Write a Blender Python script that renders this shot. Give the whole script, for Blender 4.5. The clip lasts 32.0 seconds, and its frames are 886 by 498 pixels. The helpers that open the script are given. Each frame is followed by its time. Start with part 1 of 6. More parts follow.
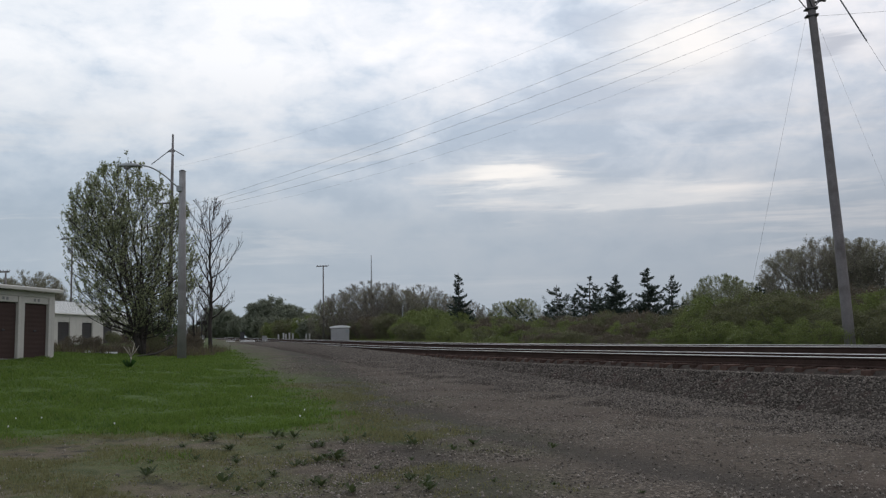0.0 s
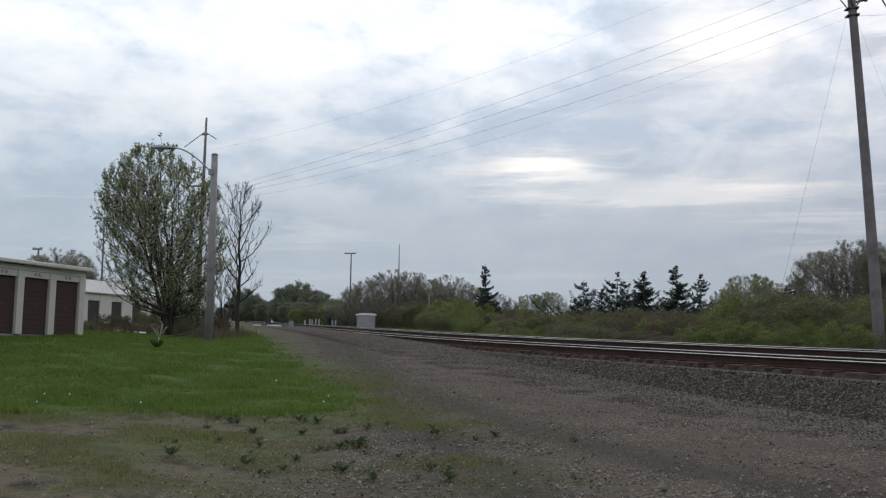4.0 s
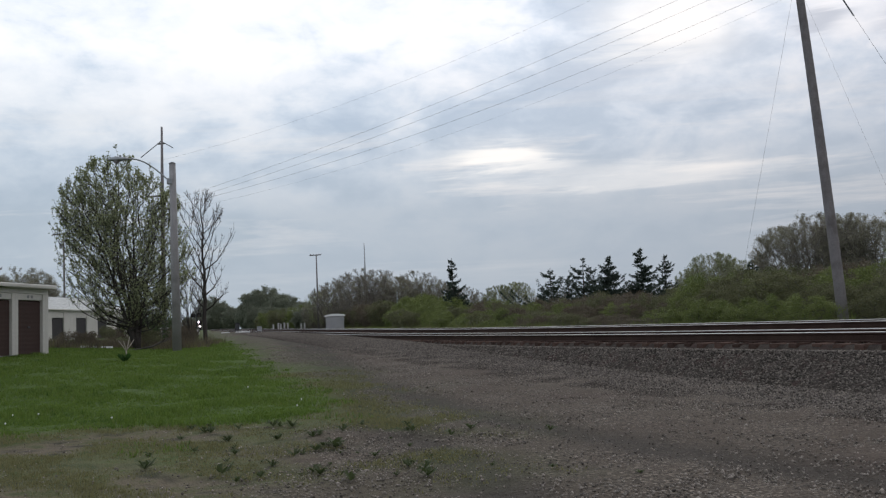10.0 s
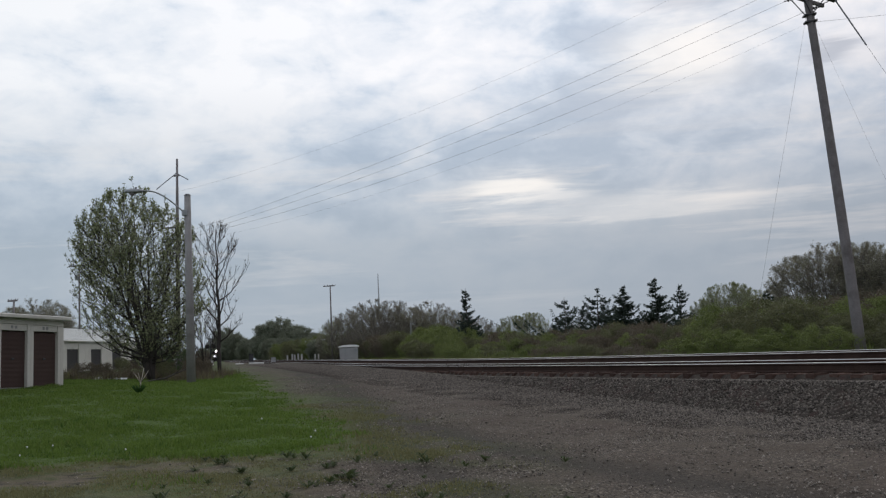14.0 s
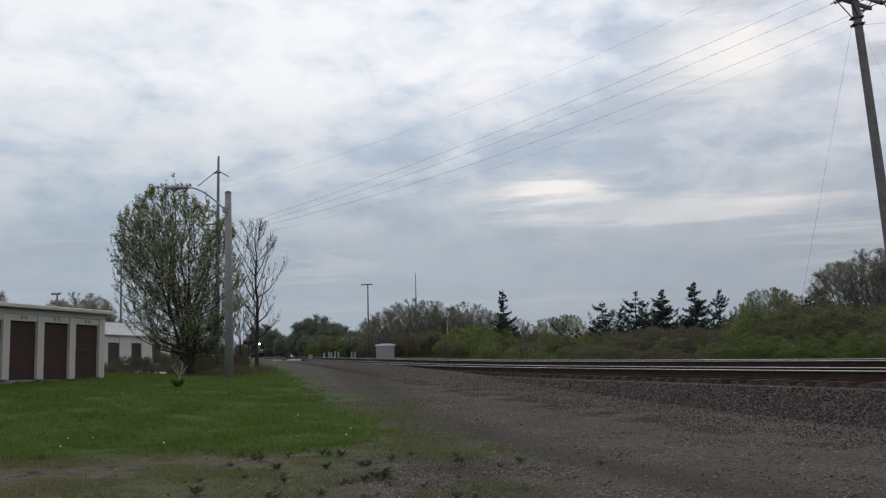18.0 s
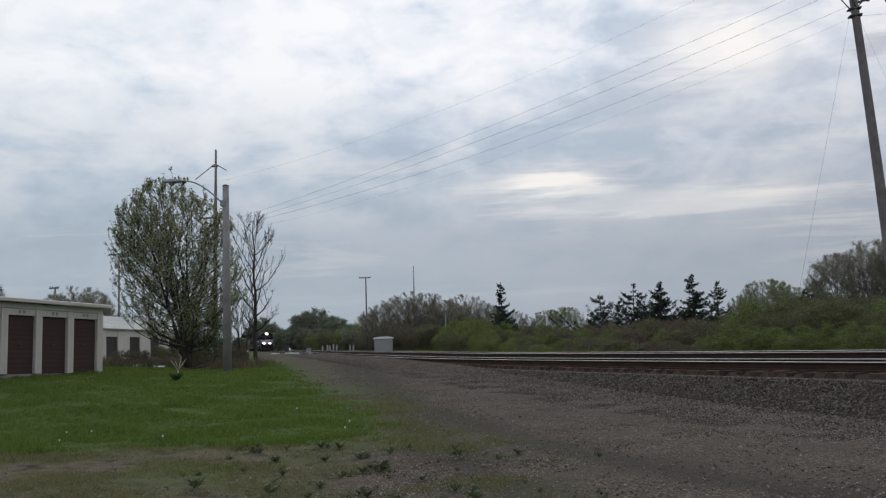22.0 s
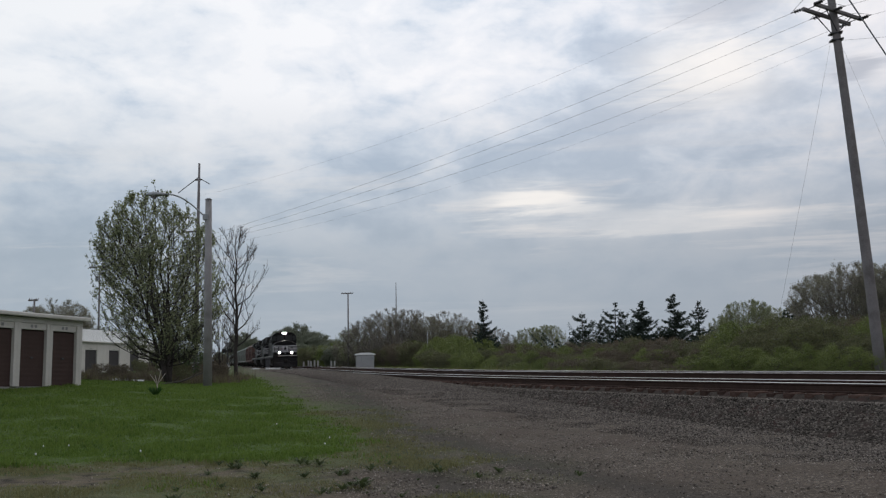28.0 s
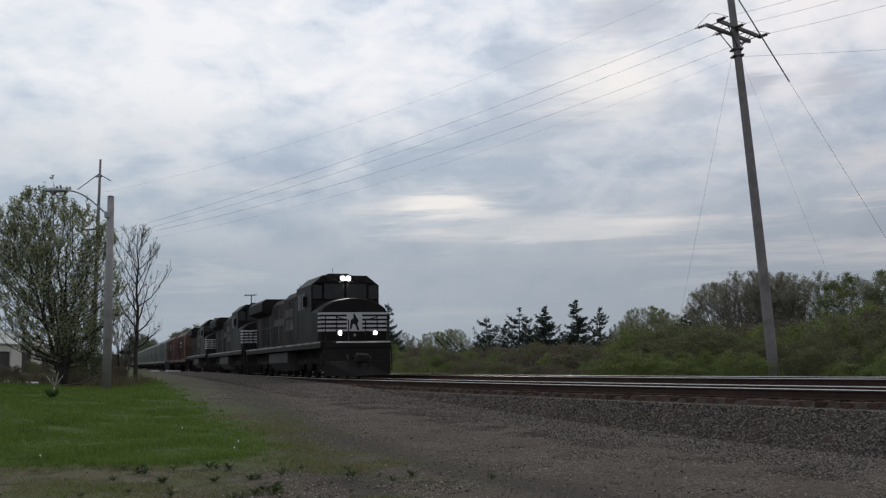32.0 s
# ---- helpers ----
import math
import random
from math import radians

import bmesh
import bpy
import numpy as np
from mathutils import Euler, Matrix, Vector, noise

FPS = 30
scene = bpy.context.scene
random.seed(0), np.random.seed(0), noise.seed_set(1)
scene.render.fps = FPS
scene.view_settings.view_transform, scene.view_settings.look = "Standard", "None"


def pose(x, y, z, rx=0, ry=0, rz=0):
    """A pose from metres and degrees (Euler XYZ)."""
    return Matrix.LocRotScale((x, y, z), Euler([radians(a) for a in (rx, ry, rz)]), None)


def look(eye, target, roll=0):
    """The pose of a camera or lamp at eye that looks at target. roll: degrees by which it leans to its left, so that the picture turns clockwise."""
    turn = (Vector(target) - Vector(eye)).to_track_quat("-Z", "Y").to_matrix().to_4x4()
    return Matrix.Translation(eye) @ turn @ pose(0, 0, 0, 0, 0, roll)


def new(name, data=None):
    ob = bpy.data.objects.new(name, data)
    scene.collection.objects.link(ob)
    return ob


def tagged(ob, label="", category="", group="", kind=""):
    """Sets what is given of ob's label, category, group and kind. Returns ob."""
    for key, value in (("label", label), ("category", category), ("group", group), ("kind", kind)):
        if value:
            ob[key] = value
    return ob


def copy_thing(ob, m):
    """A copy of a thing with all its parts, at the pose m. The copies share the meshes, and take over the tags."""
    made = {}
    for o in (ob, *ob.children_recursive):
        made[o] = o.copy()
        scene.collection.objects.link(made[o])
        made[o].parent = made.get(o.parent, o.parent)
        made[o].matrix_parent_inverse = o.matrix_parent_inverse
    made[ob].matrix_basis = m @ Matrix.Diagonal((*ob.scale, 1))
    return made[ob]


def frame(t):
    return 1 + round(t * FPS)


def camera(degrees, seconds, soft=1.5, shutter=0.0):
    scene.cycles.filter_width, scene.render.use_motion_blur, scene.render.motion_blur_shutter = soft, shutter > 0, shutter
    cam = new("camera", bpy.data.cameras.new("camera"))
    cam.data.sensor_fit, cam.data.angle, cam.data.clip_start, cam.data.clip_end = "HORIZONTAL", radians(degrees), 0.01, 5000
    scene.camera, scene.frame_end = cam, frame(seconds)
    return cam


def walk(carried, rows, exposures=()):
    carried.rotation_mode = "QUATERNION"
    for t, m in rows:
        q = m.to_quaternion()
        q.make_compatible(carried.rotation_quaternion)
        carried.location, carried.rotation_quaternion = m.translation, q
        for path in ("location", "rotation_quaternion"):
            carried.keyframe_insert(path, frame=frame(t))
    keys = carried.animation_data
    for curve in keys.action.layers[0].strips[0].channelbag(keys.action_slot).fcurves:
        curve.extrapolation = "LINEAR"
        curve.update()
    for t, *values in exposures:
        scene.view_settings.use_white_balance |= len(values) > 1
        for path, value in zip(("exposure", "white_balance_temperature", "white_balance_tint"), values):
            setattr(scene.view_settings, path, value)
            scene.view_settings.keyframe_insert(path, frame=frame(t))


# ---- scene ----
# camera and its way: one standpoint, held by hand
cam = camera(48.3, 32.0, soft=1.25)
EYE = (0.0, 0.0, 1.6)
# seconds, pitch, roll, yaw
PATH = [
    (0, 4.89, 1.34, 0.20), (0.5, 4.01, 0.89, 0.28), (1, 2.81, 1.10, 0.60), (1.5, 3.34, 0.35, 0.69), (2, 4.33, -0.35, 0.56),
    (2.5, 4.53, -0.59, 0.89), (3, 4.42, -0.58, 1.16), (3.5, 4.55, -0.86, 1.56), (5.5, 2.82, 0.46, 1.90), (6, 2.57, -0.15, 1.84),
    (6.5, 2.89, 0.48, 1.77), (7, 3.15, 0.55, 1.21), (7.5, 3.46, 1.23, 0.83), (8, 3.78, 2.31, 0.30), (8.5, 4.00, 1.98, 0.39),
    (9, 4.03, 2.23, -0.29), (9.5, 4.19, 2.63, -0.17), (10, 4.05, 2.86, -0.10), (10.5, 4.08, 2.27, 0.39), (11, 4.55, 1.82, 0.99),
    (11.5, 4.71, 2.17, 1.41), (12, 4.72, 2.15, 1.53), (12.5, 4.76, 2.26, 1.60), (13, 5.16, 2.90, 1.77), (13.5, 5.59, 4.22, 1.47),
    (14, 5.86, 2.97, 0.71), (14.5, 6.00, 2.47, 0.98), (16.5, 5.90, 1.85, 2.71), (17, 5.87, 1.73, 2.93), (17.5, 6.10, 2.01, 3.08),
    (18, 5.96, 1.87, 2.80), (18.5, 5.92, 2.07, 3.08), (19, 6.03, 2.05, 2.80), (19.5, 6.13, 2.03, 2.67), (20, 5.87, 1.32, 2.38),
    (20.5, 5.52, 2.07, 2.75), (21, 5.83, 2.14, 3.14), (21.5, 5.60, 2.04, 2.84), (22, 5.54, 2.07, 2.70), (22.5, 5.64, 2.31, 2.43),
    (23, 5.55, 2.20, 1.90), (23.5, 5.59, 1.99, 1.76), (24, 5.66, 2.48, 1.67), (24.5, 5.94, 2.56, 1.51), (25, 6.21, 1.73, 1.34),
    (25.5, 6.17, 1.60, 1.49), (27.5, 6.71, 0.86, 1.73), (28, 6.48, 1.46, 1.64), (28.5, 6.11, 1.90, 1.33), (29, 5.80, 1.39, 1.12),
    (29.5, 5.69, 1.45, 1.15), (30, 6.07, 1.35, 0.81), (30.5, 6.41, 0.90, 0.42), (31, 6.48, 0.91, 0.08), (31.5, 6.46, 1.13, -0.93),
    (31.7, 6.49, 1.13, -1.97), (31.8, 6.51, 1.13, -2.58), (31.9, 6.54, 1.13, -3.26), (32, 6.56, 1.13, -3.93)]
# the clip's camera opens and closes its iris a little
EXPOSURE = [(0, 0.0), (1, 0.09), (2, 0.19), (3, 0.12), (4.5, 0.16), (6, 0.25), (7, 0.27), (8, 0.22), (9, 0.17), (10, 0.12), (12, 0.05), (14, -0.05), (17, -0.11), (21, -0.08), (25, -0.05), (28, -0.10), (30, -0.08), (32, -0.16)]
# the camera is held at one spot and sways aside a little as it turns at the end
SWAY = {31.5: -0.03, 31.7: -0.07, 31.8: -0.10, 31.9: -0.13, 32: -0.16}
walk(cam, [(t, pose(EYE[0] + SWAY.get(t, 0.0), EYE[1], EYE[2], 90 + p, r, y)) for t, p, r, y in PATH], EXPOSURE)

# ---- world: broken overcast, brighter towards the hidden sun ahead and to the right ----
scene.world = bpy.data.worlds.new("sky")
scene.world.use_nodes = True


def build_sky():
    nt = scene.world.node_tree
    nt.nodes.clear()
    N, L = nt.nodes.new, nt.links.new

    def math_(op, a, b=None, clamp=False):
        n = N("ShaderNodeMath")
        n.operation, n.use_clamp = op, clamp
        for i, v in enumerate((a, b)):
            if v is None:
                continue
            if isinstance(v, (int, float)):
                n.inputs[i].default_value = v
            else:
                L(v, n.inputs[i])
        return n.outputs[0]

    def ramp(fac, stops):
        n = N("ShaderNodeValToRGB")
        el = n.color_ramp.elements
        while len(el) < len(stops):
            el.new(0.5)
        for e, (p, c) in zip(el, stops):
            e.position, e.color = p, (*c, 1) if len(c) == 3 else c
        L(fac, n.inputs[0])
        return n.outputs[0]

    def mix(fac, a, b):
        n = N("ShaderNodeMix")
        n.data_type = "RGBA"
        for i, v in ((0, fac), (6, a), (7, b)):
            if isinstance(v, (int, float)):
                n.inputs[i].default_value = v
            elif isinstance(v, tuple):
                n.inputs[i].default_value = (*v, 1)
            else:
                L(v, n.inputs[i])
        return n.outputs[2]

    def noise_(vec, scale, detail, rough=0.55, dist=0.0):
        n = N("ShaderNodeTexNoise")
        n.inputs["Scale"].default_value, n.inputs["Detail"].default_value = scale, detail
        n.inputs["Roughness"].default_value, n.inputs["Distortion"].default_value = rough, dist
        L(vec, n.inputs["Vector"])
        return n.outputs[0]

    def vec(x, y, z=0.0):
        n = N("ShaderNodeCombineXYZ")
        for i, v in enumerate((x, y, z)):
            if isinstance(v, (int, float)):
                n.inputs[i].default_value = v
            else:
                L(v, n.inputs[i])
        return n.outputs[0]

    co = N("ShaderNodeTexCoord")
    sep = N("ShaderNodeSeparateXYZ")
    L(co.outputs["Generated"], sep.inputs[0])
    sx, sy, sz = sep.outputs
    up = math_("MAXIMUM", sz, 0.0)
    # the cloud deck as a curved sheet: horizontal distance over height
    den = math_("ADD", up, 0.26)
    deck_at = vec(math_("ADD", math_("DIVIDE", sx, den), SKY_SHIFT[0]), math_("ADD", math_("MULTIPLY", math_("DIVIDE", sy, den), 1.0), SKY_SHIFT[1]), 3.0)
    big = noise_(deck_at, 1.1, 4, 0.5, 0.25)
    lump_at = vec(math_("ADD", sx, 1.7), sy, math_("MULTIPLY", up, 1.9))
    mid = noise_(lump_at, 11.0, 6, 0.55, 0.3)
    fine = noise_(lump_at, 26.0, 6, 0.55, 0.2)
    cover = math_("ADD", math_("MULTIPLY", big, 0.42), math_("ADD", math_("MULTIPLY", mid, 0.42), math_("MULTIPLY", fine, 0.16)))
    cloud = ramp(cover, [(0.405, SKY_DARK), (0.475, SKY_MID), (0.53, SKY_LIGHT), (0.60, SKY_WHITE)])
    sky = N("ShaderNodeTexSky")
    sky.sky_type, sky.sun_disc = "NISHITA", False
    sky.sun_elevation, sky.sun_rotation = radians(SUN_ELEVATION), radians(SUN_ROTATION)
    dim = N("ShaderNodeVectorMath")
    dim.operation = "SCALE"
    L(sky.outputs[0], dim.inputs[0])
    dim.inputs["Scale"].default_value = 0.08
    open_sky = ramp(cover, [(0.30, (0.28, 0.28, 0.28)), (0.44, (0.0, 0.0, 0.0))])
    deck = mix(open_sky, cloud, dim.outputs[0])
    # long thin streaks and a grey-blue haze low down
    low = ramp(up, [(0.0, (1, 1, 1)), (0.11, (0.82, 0.82, 0.82)), (0.17, (0.45, 0.45, 0.45)), (0.27, (0.0, 0.0, 0.0))])
    side = N("ShaderNodeMapRange")
    side.inputs["From Min"].default_value, side.inputs["From Max"].default_value = -0.4, 0.42
    L(sx, side.inputs[0])
    deck = mix(low, deck, mix(side.outputs[0], SKY_HAZE_WEST, SKY_HAZE))
    streak_at = vec(math_("MULTIPLY", sx, 2.3), math_("MULTIPLY", sy, 2.3), math_("MULTIPLY", up, 26.0))
    streak = noise_(streak_at, 1.25, 6, 0.6, 0.25)
    band = ramp(up, [(0.02, (0, 0, 0)), (0.10, (0.55, 0.55, 0.55)), (0.15, (1, 1, 1)), (0.23, (0.0, 0.0, 0.0))])
    thick = ramp(streak, [(0.52, (0, 0, 0)), (0.68, (0.85, 0.85, 0.85))])
    deck = mix(math_("MULTIPLY", thick, band), deck, SKY_STREAK)
    # two long bright breaks low in the clouds ahead
    ragged = math_("MULTIPLY", math_("SUBTRACT", noise_(streak_at, 3.4, 6, 0.6, 0.4), 0.5), 0.09)

    def spot(bearing, height, wide, tall, much):
        """A ragged oval patch of the sky, 1 in its middle."""
        a = math_("DIVIDE", math_("ADD", math_("SUBTRACT", math_("DIVIDE", sx, math_("MAXIMUM", sy, 0.05)), math.tan(radians(bearing))), ragged), wide)
        b = math_("DIVIDE", math_("ADD", math_("SUBTRACT", up, math.sin(radians(height))), math_("MULTIPLY", ragged, 0.5)), tall)
        far_off = math_("ADD", math_("MULTIPLY", a, a), math_("MULTIPLY", b, b))
        return math_("MULTIPLY", math_("DIVIDE", 1.0, math_("ADD", 1.0, math_("MULTIPLY", far_off, far_off))), much)

    for bearing, height, wide, tall, much in ((3.6, 9.1, 0.045, 0.013, 0.8), (6.4, 8.5, 0.03, 0.008, 0.4), (13.0, 7.6, 0.12, 0.010, 0.35), (14.0, 15.7, 0.075, 0.035, 0.7)):
        deck = mix(spot(bearing, height, wide, tall, much), deck, (1.0, 0.95, 0.90))
    # a few darker puffs under the bright part
    for bearing, height, wide, tall, much in ((22.3, 15.2, 0.022, 0.011, 0.9), (26.5, 14.6, 0.03, 0.012, 0.75), (15.2, 19.4, 0.06, 0.018, 0.7), (9.0, 13.3, 0.09, 0.016, 0.3)):
        deck = mix(spot(bearing, height, wide, tall, much), deck, SKY_PUFF)
    # bluer towards the west side of the view, warmer under the sun
    shade = N("ShaderNodeMix")
    shade.data_type, shade.blend_type = "RGBA", "MULTIPLY"
    shade.inputs[0].default_value = 1.0
    L(deck, shade.inputs[6])
    L(mix(side.outputs[0], (1.10, 1.14, 1.155), (1.0, 0.985, 0.985)), shade.inputs[7])
    deck = shade.outputs[2]
    # the hidden sun brightens the clouds about it
    dot = N("ShaderNodeVectorMath")
    dot.operation = "DOT_PRODUCT"
    L(co.outputs["Generated"], dot.inputs[0])
    dot.inputs[1].default_value = Vector((math.sin(radians(SUN_ROTATION)) * math.cos(radians(SUN_ELEVATION)), math.cos(radians(SUN_ROTATION)) * math.cos(radians(SUN_ELEVATION)), math.sin(radians(SUN_ELEVATION))))
    glow = math_("POWER", math_("MAXIMUM", dot.outputs["Value"], 0.0), 6.0)
    back = N("ShaderNodeBackground")
    L(math_("MULTIPLY", math_("ADD", math_("MULTIPLY", glow, 0.28), 0.86), SKY_STRENGTH), back.inputs[1])
    L(deck, back.inputs[0])
    out = N("ShaderNodeOutputWorld")
    L(back.outputs[0], out.inputs[0])


SKY_SHIFT = (2.3, 0.7)
SKY_DARK, SKY_MID, SKY_LIGHT, SKY_WHITE = (0.42, 0.50, 0.62), (0.62, 0.68, 0.775), (0.79, 0.81, 0.865), (0.91, 0.90, 0.925)
SKY_HAZE_WEST = (0.40, 0.45, 0.51)
SKY_HAZE, SKY_STREAK = (0.355, 0.405, 0.465), (0.80, 0.76, 0.74)
SKY_PUFF = (0.50, 0.53, 0.60)
SKY_STRENGTH = 1.0
SUN_ELEVATION, SUN_ROTATION = 34, 12
build_sky()
sun = new("sun", bpy.data.lights.new("sun", "SUN"))
sun.data.energy, sun.data.angle, sun.data.color = 0.5, radians(25), (1.0, 0.96, 0.9)
sun.matrix_world = look((8.6, 40.2, 27.7), (0, 0, 0))

# ---- mesh building ----


class Build:
    """Collects the faces of one mesh."""

    def __init__(self):
        self.v, self.f = [], []

    def add(self, verts, faces, m=None):
        n = len(self.v)
        self.v += [tuple(m @ Vector(p)) for p in verts] if m else [tuple(p) for p in verts]
        self.f += [tuple(i + n for i in f) for f in faces]
        return self

    def box(self, x0, x1, y0, y1, z0, z1, c=0.0, m=None):
        """A box; c cuts its edges."""
        if c <= 0:
            vs = [(x, y, z) for x in (x0, x1) for y in (y0, y1) for z in (z0, z1)]
            fs = [(0, 1, 3, 2), (4, 6, 7, 5), (0, 4, 5, 1), (2, 3, 7, 6), (0, 2, 6, 4), (1, 5, 7, 3)]
            return self.add(vs, fs, m)
        bm = bmesh.new()
        bmesh.ops.create_cube(bm, size=1)
        for v in bm.verts:
            v.co = ((x0 + x1) / 2 + v.co.x * (x1 - x0), (y0 + y1) / 2 + v.co.y * (y1 - y0), (z0 + z1) / 2 + v.co.z * (z1 - z0))
        bmesh.ops.bevel(bm, geom=bm.edges[:], offset=c, segments=1, affect="EDGES")
        bm.verts.index_update()
        self.add([v.co[:] for v in bm.verts], [[v.index for v in f.verts] for f in bm.faces], m)
        bm.free()
        return self

    def tube(self, p0, p1, r0, r1=None, n=8, caps=True):
        r1 = r0 if r1 is None else r1
        p0, p1 = Vector(p0), Vector(p1)
        ax = (p1 - p0).normalized()
        a = ax.orthogonal().normalized()
        b = ax.cross(a)
        vs = []
        for p, r in ((p0, r0), (p1, r1)):
            vs += [p + (a * math.cos(2 * math.pi * i / n) + b * math.sin(2 * math.pi * i / n)) * r for i in range(n)]
        fs = [(i, (i + 1) % n, n + (i + 1) % n, n + i) for i in range(n)]
        if caps:
            fs += [tuple(range(n - 1, -1, -1)), tuple(range(n, 2 * n))]
        return self.add(vs, fs)

    def path(self, pts, r, n=6):
        """A tube along points; r is one radius or one for each point."""
        pts = [Vector(p) for p in pts]
        rs = r if isinstance(r, (list, tuple)) else [r] * len(pts)
        ref = Vector((0.31, 0.17, 0.93))
        vs, fs = [], []
        for k, p in enumerate(pts):
            t = (pts[min(k + 1, len(pts) - 1)] - pts[max(k - 1, 0)]).normalized()
            a = t.cross(ref)
            a = (a if a.length > 1e-3 else t.orthogonal()).normalized()
            b = t.cross(a)
            vs += [p + (a * math.cos(2 * math.pi * i / n) + b * math.sin(2 * math.pi * i / n)) * rs[k] for i in range(n)]
        for k in range(len(pts) - 1):
            fs += [(k * n + i, k * n + (i + 1) % n, (k + 1) * n + (i + 1) % n, (k + 1) * n + i) for i in range(n)]
        fs += [tuple(range(n - 1, -1, -1)), tuple(range((len(pts) - 1) * n, len(pts) * n))]
        return self.add(vs, fs)

    def prism(self, poly, axis, a0, a1, m=None):
        """A polygon of (u, v) drawn out along x, y or z from a0 to a1."""
        def at(u, v, a):
            return {"x": (a, u, v), "y": (u, a, v), "z": (u, v, a)}[axis]
        n = len(poly)
        vs = [at(u, v, a0) for u, v in poly] + [at(u, v, a1) for u, v in poly]
        fs = [(i, (i + 1) % n, n + (i + 1) % n, n + i) for i in range(n)] + [tuple(range(n - 1, -1, -1)), tuple(range(n, 2 * n))]
        return self.add(vs, fs, m)

    def mesh(self, name, smooth=False):
        me = bpy.data.meshes.new(name)
        me.from_pydata(self.v, [], self.f)
        bm = bmesh.new()
        bm.from_mesh(me)
        bmesh.ops.recalc_face_normals(bm, faces=bm.faces)
        bm.to_mesh(me)
        bm.free()
        if smooth:
            me.shade_smooth()
        me.update()
        return me


def tri_mesh(name, verts, tris):
    """A mesh from arrays of corners and triangles."""
    verts, tris = np.asarray(verts, np.float32), np.asarray(tris, np.int32)
    me = bpy.data.meshes.new(name)
    me.vertices.add(len(verts))
    me.vertices.foreach_set("co", verts.ravel())
    me.loops.add(tris.size)
    me.loops.foreach_set("vertex_index", tris.ravel())
    me.polygons.add(len(tris))
    me.polygons.foreach_set("loop_start", np.arange(0, tris.size, 3, dtype=np.int32))
    me.update(calc_edges=True)
    me.validate()
    return me


def part(name, b, material, parent=None, label="", smooth=False):
    """One mesh object, under a thing or under a part."""
    me = b if isinstance(b, bpy.types.Mesh) else b.mesh(name, smooth)
    if not me.materials:
        me.materials.append(material)
    ob = new(name, me)
    if parent is not None:
        ob.parent = parent
    return tagged(ob, label)


def thing(name, label, category, m=None, group="", kind=""):
    ob = tagged(new(name), label, category, group, kind)
    ob.empty_display_size = 0.2
    if m is not None:
        ob.matrix_basis = m
    return ob


# ---- materials ----


def material(name, colour, rough=0.8, metal=0.0, scale=6.0, vary=0.25, bump=0.2, stain=None, stain_at=0.58, spec=0.5, island=0.0, objects=0.0, wave=None):
    """Grain and larger blotches over a base colour; a stain colour in patches; island: spread from piece to piece of one mesh."""
    mt = bpy.data.materials.new(name)
    mt.use_nodes = True
    nt = mt.node_tree
    N, L = nt.nodes.new, nt.links.new
    p = nt.nodes["Principled BSDF"]
    p.inputs["Roughness"].default_value, p.inputs["Metallic"].default_value = rough, metal
    p.inputs["Specular IOR Level"].default_value = spec
    co = N("ShaderNodeTexCoord")

    def tex(s, d=4.0):
        n = N("ShaderNodeTexNoise")
        n.inputs["Scale"].default_value, n.inputs["Detail"].default_value = s, d
        L(co.outputs["Object"], n.inputs["Vector"])
        return n.outputs[0]

    grain, blotch = tex(scale * 7, 5), tex(scale * 0.55, 3)
    mixf = N("ShaderNodeMath")
    mixf.operation = "ADD"
    L(grain, mixf.inputs[0])
    L(blotch, mixf.inputs[1])
    rmp = N("ShaderNodeMapRange")
    rmp.inputs["From Min"].default_value, rmp.inputs["From Max"].default_value = 0.65, 1.35
    rmp.inputs["To Min"].default_value, rmp.inputs["To Max"].default_value = 1 - vary, 1 + vary
    L(mixf.outputs[0], rmp.inputs[0])
    value = rmp.outputs[0]
    for amount, node, out in ((island, "ShaderNodeNewGeometry", "Random Per Island"), (objects, "ShaderNodeObjectInfo", "Random")):
        if amount:
            g = N(node)
            r2 = N("ShaderNodeMapRange")
            r2.inputs["To Min"].default_value, r2.inputs["To Max"].default_value = 1 - amount, 1 + amount
            L(g.outputs[out], r2.inputs[0])
            ml = N("ShaderNodeMath")
            ml.operation = "MULTIPLY"
            L(value, ml.inputs[0])
            L(r2.outputs[0], ml.inputs[1])
            value = ml.outputs[0]
    tint = N("ShaderNodeVectorMath")
    tint.operation = "SCALE"
    tint.inputs[0].default_value = colour
    L(value, tint.inputs["Scale"])
    colour_out = tint.outputs[0]
    if stain:
        s = tex(scale * 0.3, 6)
        e = N("ShaderNodeMapRange")
        e.inputs["From Min"].default_value, e.inputs["From Max"].default_value = stain_at - 0.05, stain_at + 0.12
        L(s, e.inputs[0])
        mx = N("ShaderNodeMix")
        mx.data_type = "RGBA"
        L(e.outputs[0], mx.inputs[0])
        L(colour_out, mx.inputs[6])
        mx.inputs[7].default_value = (*stain, 1)
        colour_out = mx.outputs[2]
    L(colour_out, p.inputs["Base Color"])
    if bump:
        bp = N("ShaderNodeBump")
        bp.inputs["Strength"].default_value, bp.inputs["Distance"].default_value = bump, 0.02
        L(grain, bp.inputs["Height"])
        L(bp.outputs[0], p.inputs["Normal"])
    return mt


def glowing(name, colour, strength):
    mt = bpy.data.materials.new(name)
    mt.use_nodes = True
    p = mt.node_tree.nodes["Principled BSDF"]
    p.inputs["Base Color"].default_value = (*colour, 1)
    p.inputs["Emission Color"].default_value = (*colour, 1)
    p.inputs["Emission Strength"].default_value = strength
    return mt


